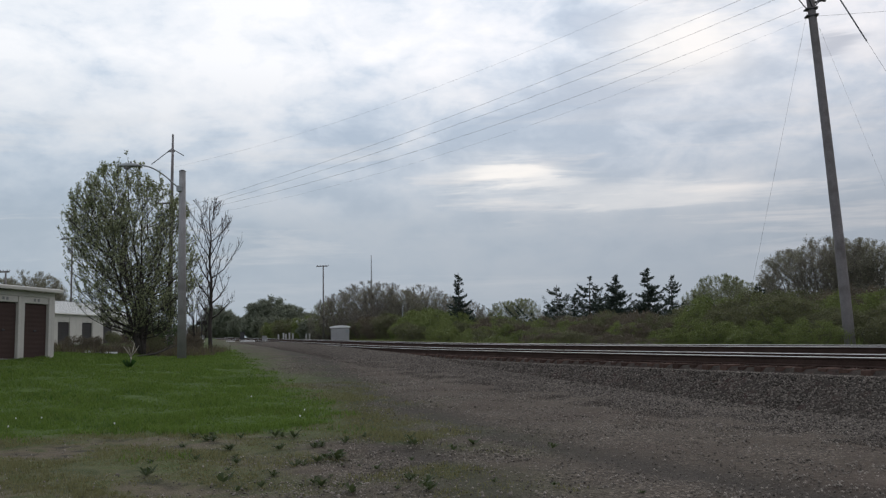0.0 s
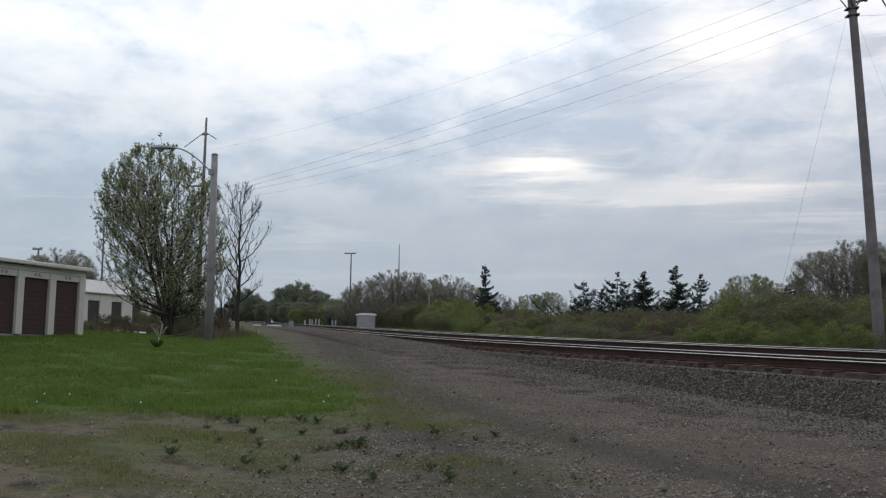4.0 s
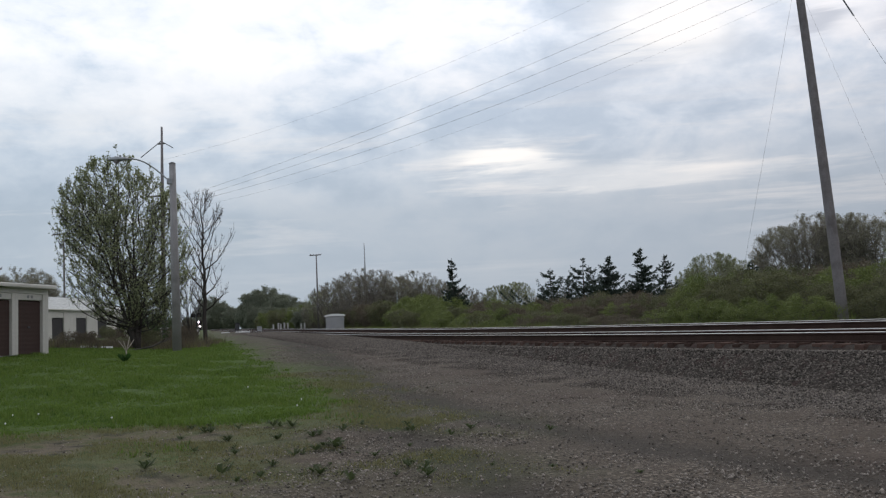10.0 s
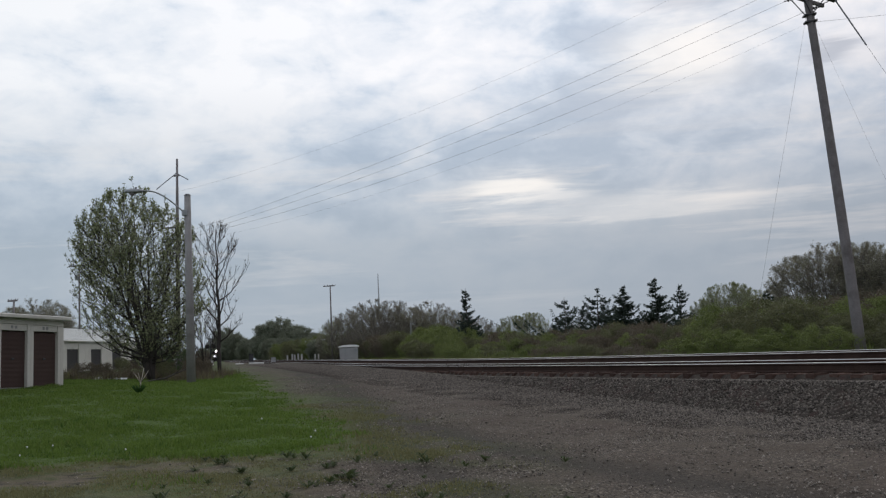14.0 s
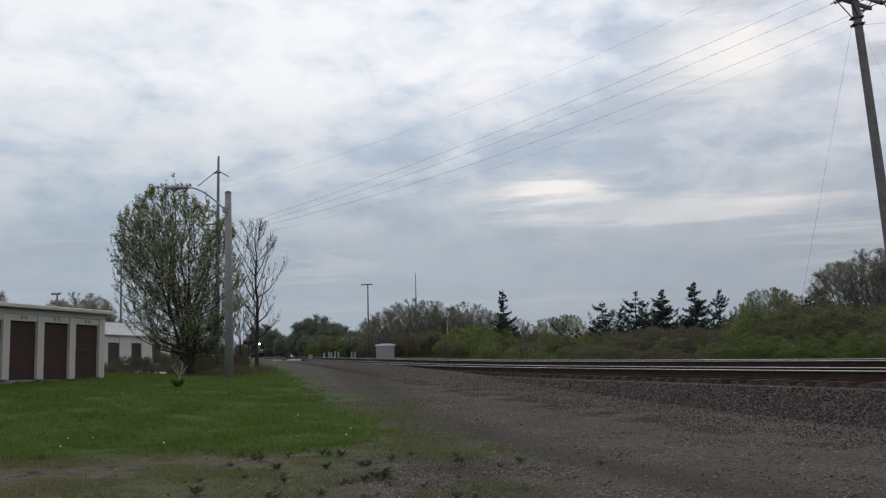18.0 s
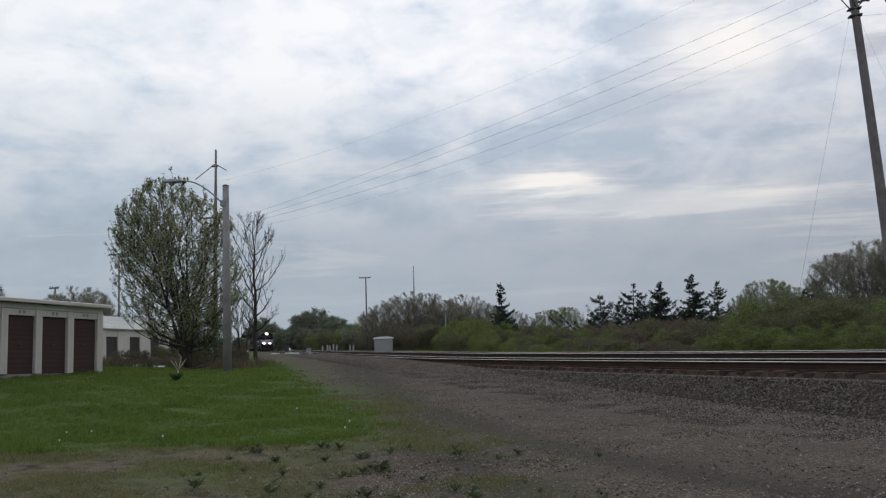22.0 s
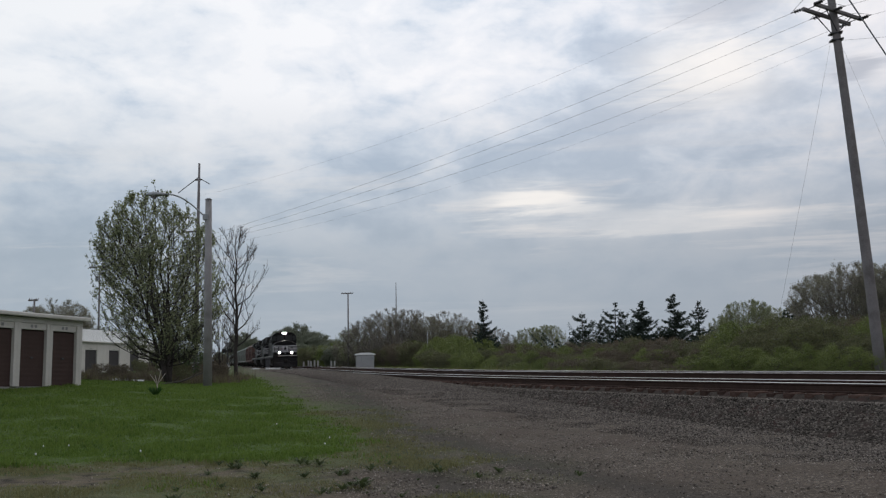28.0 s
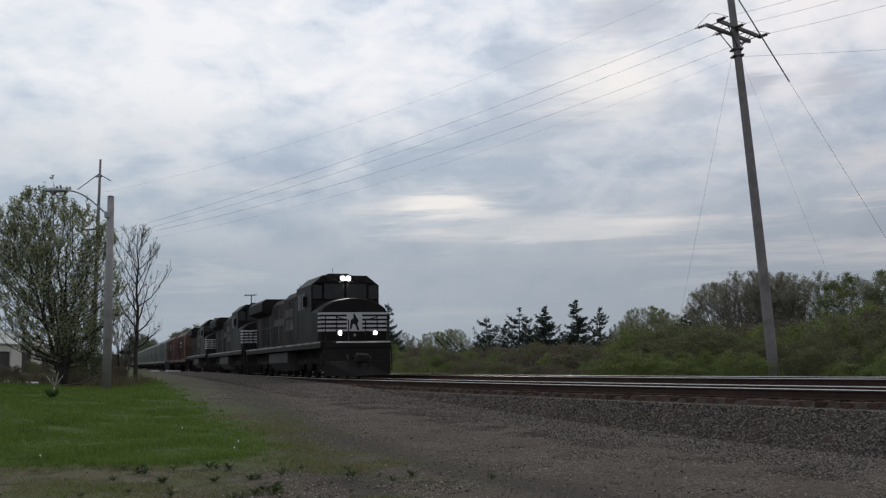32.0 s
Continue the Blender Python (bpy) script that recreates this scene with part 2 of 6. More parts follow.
def leafy(name, colour, other, rough=0.6):
    """Leaves: two colours, from leaf to leaf and in larger drifts; thin, so some light comes through."""
    mt = bpy.data.materials.new(name)
    mt.use_nodes = True
    nt = mt.node_tree
    N, L = nt.nodes.new, nt.links.new
    p = nt.nodes["Principled BSDF"]
    p.inputs["Roughness"].default_value = rough
    p.inputs["Specular IOR Level"].default_value = 0.25
    g, oi = N("ShaderNodeNewGeometry"), N("ShaderNodeObjectInfo")
    co, ns = N("ShaderNodeTexCoord"), N("ShaderNodeTexNoise")
    ns.inputs["Scale"].default_value = 0.9
    L(co.outputs["Object"], ns.inputs["Vector"])
    ad = N("ShaderNodeMath")
    ad.operation = "ADD"
    L(g.outputs["Random Per Island"], ad.inputs[0])
    L(ns.outputs[0], ad.inputs[1])
    ad2 = N("ShaderNodeMath")
    ad2.operation = "MULTIPLY_ADD"
    L(oi.outputs["Random"], ad2.inputs[0])
    ad2.inputs[1].default_value = 0.5
    L(ad.outputs[0], ad2.inputs[2])
    rg = N("ShaderNodeMapRange")
    rg.inputs["From Min"].default_value, rg.inputs["From Max"].default_value = 0.4, 1.6
    L(ad2.outputs[0], rg.inputs[0])
    mx = N("ShaderNodeMix")
    mx.data_type = "RGBA"
    L(rg.outputs[0], mx.inputs[0])
    mx.inputs[6].default_value, mx.inputs[7].default_value = (*colour, 1), (*other, 1)
    L(mx.outputs[2], p.inputs["Base Color"])
    tr = N("ShaderNodeBsdfTranslucent")
    L(mx.outputs[2], tr.inputs[0])
    ms = N("ShaderNodeMixShader")
    ms.inputs[0].default_value = 0.4
    L(p.outputs[0], ms.inputs[1])
    L(tr.outputs[0], ms.inputs[2])
    L(ms.outputs[0], nt.nodes["Material Output"].inputs[0])
    return mt


WOOD_POLE = material("weathered_pole_wood", (0.185, 0.168, 0.170), 0.9, scale=3, vary=0.3, bump=0.4, stain=(0.10, 0.086, 0.08))
CONCRETE = material("grey_pole_wood", (0.26, 0.25, 0.25), 0.85, scale=4, vary=0.18, bump=0.25, stain=(0.18, 0.17, 0.17))
STEEL = material("galvanised_steel", (0.30, 0.31, 0.32), 0.5, 0.6, scale=8, vary=0.15, bump=0.05)
DARK_STEEL = material("dark_steel", (0.05, 0.05, 0.055), 0.6, 0.3, scale=8, vary=0.2, bump=0.1)
WIRE = material("aged_wire", (0.16, 0.165, 0.18), 0.7, 0.2, scale=5, vary=0.1, bump=0)
INSULATOR = material("dark_glazed_insulator", (0.035, 0.03, 0.03), 0.3, scale=5, vary=0.1, bump=0)
PORCELAIN = material("grey_porcelain", (0.16, 0.15, 0.15), 0.35, scale=5, vary=0.1, bump=0)
RAIL_TOP = material("worn_rail_head", (0.54, 0.51, 0.485), 0.33, 1.0, scale=3, vary=0.12, bump=0.03)
RAIL_SIDE = material("rusty_rail", (0.055, 0.036, 0.03), 0.95, spec=0.05, scale=5, vary=0.3, bump=0.3)
TIE = material("creosoted_tie", (0.075, 0.047, 0.038), 0.95, spec=0.1, scale=4, vary=0.35, bump=0.5, objects=0.35, stain=(0.12, 0.064, 0.046))
BALLAST = material("ballast_bed", (0.060, 0.051, 0.045), 1.0, spec=0.0, scale=9, vary=0.5, bump=0.9, stain=(0.062, 0.042, 0.038), stain_at=0.55)
STONE = material("crushed_stone", (0.118, 0.101, 0.088), 0.95, spec=0.15, scale=12, vary=0.25, bump=0.3, island=0.75)
PEBBLE = material("pale_gravel", (0.205, 0.178, 0.155), 0.95, spec=0.2, scale=12, vary=0.25, bump=0.3, island=0.65)
WHITE_METAL = material("white_sheet_metal", (0.52, 0.50, 0.465), 0.55, 0.0, scale=2, vary=0.08, bump=0.05, stain=(0.42, 0.40, 0.365))
ROOF_METAL = material("pale_roof_metal", (0.55, 0.55, 0.53), 0.5, 0.0, scale=2, vary=0.08, bump=0.05)
DARK_DOOR = material("dark_grey_door", (0.035, 0.032, 0.034), 0.7, spec=0.2, scale=2, vary=0.15, bump=0.05)
BROWN_DOOR = material("brown_roller_door", (0.058, 0.037, 0.033), 0.75, spec=0.2, scale=2, vary=0.12, bump=0.05)
DARK = material("dark_opening", (0.02, 0.018, 0.018), 0.9, scale=2, vary=0.1, bump=0)
BAR = material("grey_sign_bars", (0.25, 0.25, 0.25), 0.8, scale=2, vary=0.1, bump=0)
HUT = material("grey_hut_paint", (0.30, 0.30, 0.305), 0.6, scale=2, vary=0.1, bump=0.05, stain=(0.26, 0.25, 0.24))
# bark of the far woods; distance haze is painted in as a paler grey
WOOD_BARK = material("haze_paled_bark", (0.17, 0.152, 0.135), 0.95, scale=3, vary=0.25, bump=0.3)
BARK = material("grey_brown_bark", (0.075, 0.065, 0.058), 0.95, scale=5, vary=0.3, bump=0.5)
DARK_BARK = material("dark_bark", (0.05, 0.042, 0.038), 0.95, scale=5, vary=0.3, bump=0.5)
BLACK_PAINT = material("dusty_black_paint", (0.009, 0.008, 0.0085), 0.55, scale=1.2, vary=0.4, bump=0.08, stain=(0.026, 0.021, 0.019), stain_at=0.57, spec=0.16, objects=0.4)
GREY_PAINT = material("dusty_grey_flank", (0.021, 0.018, 0.018), 0.7, scale=1.0, vary=0.6, bump=0.12, stain=(0.052, 0.040, 0.035), stain_at=0.54, spec=0.12, objects=0.6)
WHITE_PAINT = material("white_stripe_paint", (0.42, 0.41, 0.42), 0.5, scale=3, vary=0.15, bump=0.02)
TRUCK = material("grimy_running_gear", (0.018, 0.015, 0.014), 0.9, scale=3, vary=0.4, bump=0.3, stain=(0.04, 0.034, 0.03), spec=0.2)
TANK = material("dusty_fuel_tank", (0.06, 0.054, 0.05), 0.8, scale=1.5, vary=0.3, bump=0.1)
GLASS = material("dark_cab_glass", (0.02, 0.023, 0.025), 0.08, scale=2, vary=0.05, bump=0)
RED_HOPPER = material("faded_oxide_red_steel", (0.135, 0.08, 0.07), 0.7, scale=1.2, vary=0.25, bump=0.05, stain=(0.05, 0.027, 0.024), spec=0.25)
PALE_HOPPER = material("pale_grey_hopper_steel", (0.185, 0.195, 0.18), 0.65, scale=1.2, vary=0.15, bump=0.05, stain=(0.15, 0.145, 0.13), spec=0.3)
LAMP_ON = glowing("lit_headlamp", (1.0, 0.95, 0.90), 500)
DITCH_ON = glowing("lit_ditch_lamp", (1.0, 0.93, 0.86), 400)
LITTER = material("white_litter", (0.7, 0.7, 0.7), 0.7, scale=5, vary=0.1, bump=0)
GREEN_YOUNG = leafy("young_leaves", (0.165, 0.19, 0.10), (0.31, 0.335, 0.185))
GREEN_DENSE = leafy("dense_dark_leaves", (0.06, 0.088, 0.038), (0.10, 0.135, 0.062))
GREEN_SPRING = leafy("spring_green_leaves", (0.095, 0.125, 0.036), (0.185, 0.22, 0.072))
GREEN_OLIVE = leafy("olive_leaves", (0.088, 0.096, 0.044), (0.155, 0.155, 0.082))
GREY_BUDS = leafy("grey_green_buds", (0.16, 0.155, 0.105), (0.29, 0.275, 0.20))
BROWN_TWIGS = leafy("bare_brown_twigs", (0.09, 0.075, 0.053), (0.15, 0.123, 0.088))
# dark green of the distant crowns, lightened in its colour for air haze
HAZED_GREEN = leafy("hazed_crown_leaves", (0.15, 0.165, 0.12), (0.21, 0.225, 0.165))
# twigs of the far woods, raised in tone to stand for the haze
GREY_TWIGS = leafy("grey_budding_twigs", (0.15, 0.138, 0.105), (0.25, 0.23, 0.175))
PALE_BUDS = leafy("pale_green_buds", (0.16, 0.18, 0.09), (0.27, 0.29, 0.155))
NEEDLES = leafy("dark_needles", (0.028, 0.042, 0.034), (0.055, 0.072, 0.057))
GRASS = leafy("lawn_blades", (0.072, 0.128, 0.021), (0.136, 0.20, 0.040))
DEEP_GRASS = leafy("deep_lawn_blades", (0.042, 0.088, 0.016), (0.08, 0.14, 0.03))
PALE_GRASS = leafy("pale_lawn_blades", (0.105, 0.15, 0.035), (0.17, 0.215, 0.06))
DRY_GRASS = leafy("dry_grass_blades", (0.118, 0.118, 0.052), (0.195, 0.185, 0.088))

# ---- the plan: railway line, ground heights ----


def smooth(a, b, x):
    t = np.clip((np.asarray(x, float) - a) / (b - a), 0, 1)
    return t * t * (3 - 2 * t)


def line_heading(d):
    """Heading of the line, degrees off the camera's forward axis; d: metres back from the anchor."""
    if d >= 0:
        return 14.8 + 1.8 * math.exp(-d / 22)
    return min(16.6 - 0.30 * d, 29.0)


def lay_line():
    """Points (d, x, y, heading) of the near track's middle, every half metre."""
    rows, x, y = [], ANCHOR[0], ANCHOR[1]
    back = []
    for k in range(0, 2400):
        h = radians(line_heading(k * 0.5 + 0.25))
        back.append((k * 0.5, x, y, line_heading(k * 0.5)))
        x, y = x - math.sin(h) * 0.5, y + math.cos(h) * 0.5
    x, y = ANCHOR
    fore = []
    for k in range(1, 300):
        h = radians(line_heading(-k * 0.5 + 0.25))
        x, y = x + math.sin(h) * 0.5, y - math.cos(h) * 0.5
        fore.append((-k * 0.5, x, y, line_heading(-k * 0.5)))
    return np.array(fore[::-1] + back)


ANCHOR = (-0.75, 42.0)
LINE = lay_line()
RAIL_Z = 1.0
FAR_TRACK, FAR_RISE = 4.1, 0.07
TIE_TOP = RAIL_Z - 0.18


def climb(d):
    """The line rises gently into the distance."""
    return 0.0031 * min(max(d - 10.0, 0.0), 300.0)


def on_line(d, off=0.0):
    """Place and heading at d metres back along the line, off metres towards the far side."""
    x, y, h = (float(np.interp(d, LINE[:, 0], LINE[:, k])) for k in (1, 2, 3))
    a = radians(h)
    return x + math.cos(a) * off, y + math.sin(a) * off, h


def off_line(x, y):
    """Metres towards the far side of the line (negative: the camera's side), for arrays."""
    x, y = np.asarray(x, float), np.asarray(y, float)
    xs = np.interp(y, LINE[:, 2], LINE[:, 1])
    hs = np.radians(np.interp(y, LINE[:, 2], LINE[:, 3]))
    return (x - xs) * np.cos(hs)


def ground_z(x, y):
    x, y = np.asarray(x, float), np.asarray(y, float)
    d = np.hypot(x, y)
    s = -off_line(x, y)
    z = 0.72 * smooth(7, 42, d) * smooth(-30, 4, y)
    left = smooth(8, 16, s)
    z = z + left * (0.42 * smooth(19, 35, d) + 0.25 * smooth(60, 110, d))
    road = RAIL_Z + 0.02 + 0.07 * smooth(52, 80, d) + 0.0031 * np.clip(y - 52, 0, 300)
    level = smooth(28, 60, d) * smooth(13, 5, s) * smooth(0, 30, y)
    z = z + (np.maximum(road, z) - z) * level
    z = np.where(s < 0, 0.35 + 0.35 * smooth(20, 60, d), z)
    return z


def gz(x, y):
    return float(ground_z(x, y))


def line_between(pts, y):
    p = np.array(pts)
    return np.interp(y, p[:, 1], p[:, 0])


GRASS_EDGE = [(-0.2, 14.7), (-1.0, 17.9), (-2.7, 23.9), (-5.3, 32.7), (-8.6, 45.2), (-13.7, 64.0), (-24, 105), (-60, 250)]
EARTH_EDGE = [(-2.2, 6.0), (-1.5, 10.0), (-1.2, 14.7), (-2.1, 17.9), (-6, 32)]
RUT_ONE = [(0.9, 7.0), (0.3, 10.6), (-0.7, 14.2), (-3.1, 26.5), (-8.0, 49.2), (-20, 95)]
RUT_TWO = [(4.5, 7.5), (2.7, 10.8), (1.2, 13.8), (0.0, 17.0), (-1.9, 22.7), (-4.7, 37.1), (-15, 85)]


def wobble(x, y, s, k=0):
    """Smooth waves without a visible period, about -1 to 1."""
    return (np.sin(x * s + 1.3 * np.sin(y * s * 0.7 + k) + k) + np.sin(y * s * 1.13 + 1.7 * np.sin(x * s * 0.61 - k)) + np.sin((x + y) * s * 2.3 + k * 2) * 0.5) / 2.5


def grass_amount(x, y):
    """0 bare gravel, 1 thick lawn."""
    x, y = np.asarray(x, float), np.asarray(y, float)
    w = wobble(x, y, 1.7, 0.4) * 0.45 + wobble(x, y, 5.0, 2.0) * 0.3
    side = (line_between(GRASS_EDGE, y) - x) + w
    near = y - (15.25 + 0.02 * x) + w * 1.2
    lawn = smooth(-0.9, 2.2, side) * smooth(-0.9, 1.4, near)
    thin = 0.55 * smooth(-2.2, 0.8, side) * smooth(-9, -1.5, near) * smooth(-0.5, 0.45, wobble(x, y, 1.1, 5.0) * 0.7 + wobble(x, y, 3.1, 2.0) * 0.4)
    back = smooth(6.8, 8.5, off_line(x, y)) * 0.8
    return np.clip(np.maximum(np.maximum(lawn, thin), back), 0, 1)


def rut_amount(x, y):
    x, y = np.asarray(x, float), np.asarray(y, float)
    w = wobble(x, y, 1.3, 3.0)
    a = np.exp(-((x - line_between(RUT_ONE, y)) / (0.42 + 0.12 * w)) ** 2) * (0.75 + 0.25 * wobble(x, y, 0.9, 7.0))
    b = np.exp(-((x - line_between(RUT_TWO, y)) / (0.5 + 0.15 * w)) ** 2) * 0.85
    c = 0.9 * smooth(-1.0, -4.0, x + (y - 10) * 0.25) * smooth(16.5, 14.0, y) * smooth(0.15, 0.65, wobble(x, y, 0.8, 1.0) * 0.5 + 0.5)
    return np.clip(np.maximum(np.maximum(a, b), c), 0, 1)


def earth_amount(x, y):
    """Trodden brown earth with thin growth, on the lawn's near side."""
    x, y = np.asarray(x, float), np.asarray(y, float)
    w = wobble(x, y, 1.5, 6.0) * 0.7 + wobble(x, y, 4.3, 1.0) * 0.4
    return smooth(-0.6, 1.8, line_between(EARTH_EDGE, y) - x + w) * smooth(19.5, 16.0, y)


def spread_lines(lo, hi, step, reach, grow=1.16):
    mid = list(np.arange(lo, hi + step / 2, step))
    out, s, a, b = mid, step, lo, hi
    while a > -reach or b < reach:
        s *= grow
        a, b = a - s, b + s
        out = [a] + out + [b]
    return np.array(out)


def ground_material():
    mt = bpy.data.materials.new("gravel_and_turf")
    mt.use_nodes = True
    nt = mt.node_tree
    N, L = nt.nodes.new, nt.links.new
    p = nt.nodes["Principled BSDF"]
    p.inputs["Roughness"].default_value = 0.95
    p.inputs["Specular IOR Level"].default_value = 0.2
    co = N("ShaderNodeTexCoord")

    def tex(s, d=5.0, kind="ShaderNodeTexNoise"):
        n = N(kind)
        n.inputs["Scale"].default_value = s
        if kind == "ShaderNodeTexNoise":
            n.inputs["Detail"].default_value = d
        L(co.outputs["Object"], n.inputs["Vector"])
        return n

    def ramp(fac, stops):
        n = N("ShaderNodeValToRGB")
        el = n.color_ramp.elements
        while len(el) < len(stops):
            el.new(0.5)
        for e, (q, c) in zip(el, stops):
            e.position, e.color = q, (*c, 1)
        L(fac, n.inputs[0])
        return n.outputs[0]

    def mix(fac, a, b):
        n = N("ShaderNodeMix")
        n.data_type = "RGBA"
        L(fac, n.inputs[0])
        L(a, n.inputs[6])
        L(b, n.inputs[7])
        return n.outputs[2]

    def attr(name):
        n = N("ShaderNodeAttribute")
        n.attribute_name = name
        return n.outputs["Fac"]

    cells = tex(34, kind="ShaderNodeTexVoronoi")
    gravel = ramp(cells.outputs["Color"], [(0.0, (0.024, 0.019, 0.015)), (0.45, (0.074, 0.058, 0.046)), (0.75, (0.128, 0.104, 0.082)), (1.0, (0.32, 0.268, 0.218))])
    fine = ramp(tex(11, 9).outputs[0], [(0.3, (0.053, 0.040, 0.031)), (0.7, (0.108, 0.086, 0.066))])
    patch = N("ShaderNodeMapRange")
    patch.inputs["From Min"].default_value, patch.inputs["From Max"].default_value = 0.42, 0.62
    L(tex(0.7, 4).outputs[0], patch.inputs[0])
    stone = mix(patch.outputs[0], gravel, fine)
    # rusty drifts in the stone
    rust = ramp(tex(7, 8).outputs[0], [(0.3, (0.05, 0.034, 0.027)), (0.7, (0.095, 0.068, 0.055))])
    drift = N("ShaderNodeMapRange")
    drift.inputs["From Min"].default_value, drift.inputs["From Max"].default_value = 0.52, 0.72
    drift.inputs["To Max"].default_value = 0.75
    L(tex(0.33, 3).outputs[0], drift.inputs[0])
    stone = mix(drift.outputs[0], stone, rust)
    dirt = ramp(tex(5, 8).outputs[0], [(0.3, (0.031, 0.025, 0.021)), (0.7, (0.052, 0.044, 0.036))])
    soil = ramp(tex(6, 8).outputs[0], [(0.3, (0.046, 0.078, 0.014)), (0.7, (0.075, 0.118, 0.024))])
    col = mix(attr("rut"), stone, dirt)
    ground_ = ramp(tex(2.2, 11).outputs[0], [(0.32, (0.028, 0.022, 0.017)), (0.42, (0.095, 0.076, 0.054)), (0.51, (0.145, 0.116, 0.080)), (0.60, (0.098, 0.095, 0.044)), (0.70, (0.058, 0.068, 0.027))])
    col = mix(attr("earth"), col, ground_)
    col = mix(attr("turf"), col, soil)
    L(col, p.inputs["Base Color"])
    bp = N("ShaderNodeBump")
    bp.inputs["Strength"].default_value, bp.inputs["Distance"].default_value = 0.7, 0.03
    L(cells.outputs["Distance"], bp.inputs["Height"])
    bp2 = N("ShaderNodeBump")
    bp2.inputs["Strength"].default_value, bp2.inputs["Distance"].default_value = 0.5, 0.06
    L(tex(3.2, 8).outputs[0], bp2.inputs["Height"])
    L(bp.outputs[0], bp2.inputs["Normal"])
    L(bp2.outputs[0], p.inputs["Normal"])
    return mt


def build_ground():
    xs, ys = spread_lines(-16, 10, 0.25, 2600), spread_lines(5, 46, 0.25, 2600)
    X, Y = np.meshgrid(xs, ys)
    rut = rut_amount(X, Y)
    near = smooth(60, 30, np.hypot(X, Y))
    Z = ground_z(X, Y) + near * (wobble(X, Y, 2.9, 1.0) * 0.02 + wobble(X, Y, 7.1, 2.0) * 0.012 - rut * 0.05)
    Z = Z - 0.25 * smooth(3.2, 2.2, np.abs(off_line(X, Y) - 1.5) - 1.2)
    Z = np.where(np.hypot(X, Y) > 900, Z - 0.5, Z)
    nx, ny = len(xs), len(ys)
    verts = np.column_stack([X.ravel(), Y.ravel(), Z.ravel()])
    i = (np.arange(ny - 1)[:, None] * nx + np.arange(nx - 1)[None, :]).ravel()
    tris = np.concatenate([np.column_stack([i, i + 1, i + nx + 1]), np.column_stack([i, i + nx + 1, i + nx])])
    me = tri_mesh("ground", verts, tris)
    for name, values in (("turf", grass_amount(X, Y)), ("rut", rut), ("earth", 0.85 * earth_amount(X, Y))):
        at = me.attributes.new(name, "FLOAT", "POINT")
        at.data.foreach_set("value", values.ravel().astype(np.float32))
    me.shade_smooth()
    me.materials.append(ground_material())
    tagged(new("ground", me), "flat open ground of grey gravel, brown dirt and rough grass", "ground", kind="structure")


build_ground()

# ---- railway ----


def ballast_profile(off, d):
    """Height of the ballast surface across the two tracks."""
    z0 = TIE_TOP - 0.03
    if off < -1.7:
        return z0 - 0.09 - (-1.7 - off) * 0.55
    if off < -1.22:
        return z0 - 0.09
    if off > FAR_TRACK + 1.9:
        return z0 + FAR_RISE - (off - FAR_TRACK - 1.9) * 0.5
    return z0 + FAR_RISE * float(smooth(1.4, 2.7, off)) - 0.05 * math.exp(-((off - FAR_TRACK / 2) / 0.5) ** 2)


def build_ballast():
    offs = np.concatenate([np.arange(-4.2, -1.2, 0.16), np.arange(-1.2, 5.2, 0.4), np.arange(5.4, 8.2, 0.4)])
    ds = np.concatenate([np.arange(-60, 12, 0.16), np.arange(12, 60, 0.5), np.arange(60, 300, 3), np.arange(300, 1150, 25)])
    verts = []
    for d in ds:
        x, y, h = on_line(d)
        c, s = math.cos(radians(h)), math.sin(radians(h))
        for o in offs:
            rough = 0.025 * (noise.noise((o * 5, d * 5, 0.3)) + 0.6 * noise.noise((o * 11, d * 11, 4.0)))
            verts.append((x + c * o, y + s * o, ballast_profile(o, d) + climb(d) + rough))
    n, k = len(ds), len(offs)
    i = (np.arange(n - 1)[:, None] * k + np.arange(k - 1)[None, :]).ravel()
    tris = np.concatenate([np.column_stack([i, i + k, i + k + 1]), np.column_stack([i, i + k + 1, i + 1])])
    me = tri_mesh("ballast", verts, tris)
    me.materials.append(BALLAST)
    tagged(new("ballast_bed", me), "dark crushed stone ballast bank under the two tracks", "ballast", kind="structure")


RAIL_PROFILE = [(-0.075, 0.0), (0.075, 0.0), (0.075, 0.012), (0.012, 0.03), (0.010, 0.125), (0.036, 0.14), (0.036, 0.168), (-0.036, 0.168), (-0.036, 0.14), (-0.010, 0.125), (-0.012, 0.03), (-0.075, 0.012)]
HEAD_PROFILE = [(-0.034, 0.168), (0.034, 0.168), (0.030, 0.180), (-0.030, 0.180)]


def sweep(profile, off, z, ds):
    b = Build()
    n = len(profile)
    for d in ds:
        x, y, h = on_line(d)
        c, s = math.cos(radians(h)), math.sin(radians(h))
        b.v += [(x + c * (off + u), y + s * (off + u), z + v + climb(d)) for u, v in profile]
    for k in range(len(ds) - 1):
        b.f += [(k * n + i, k * n + (i + 1) % n, (k + 1) * n + (i + 1) % n, (k + 1) * n + i) for i in range(n)]
    return b


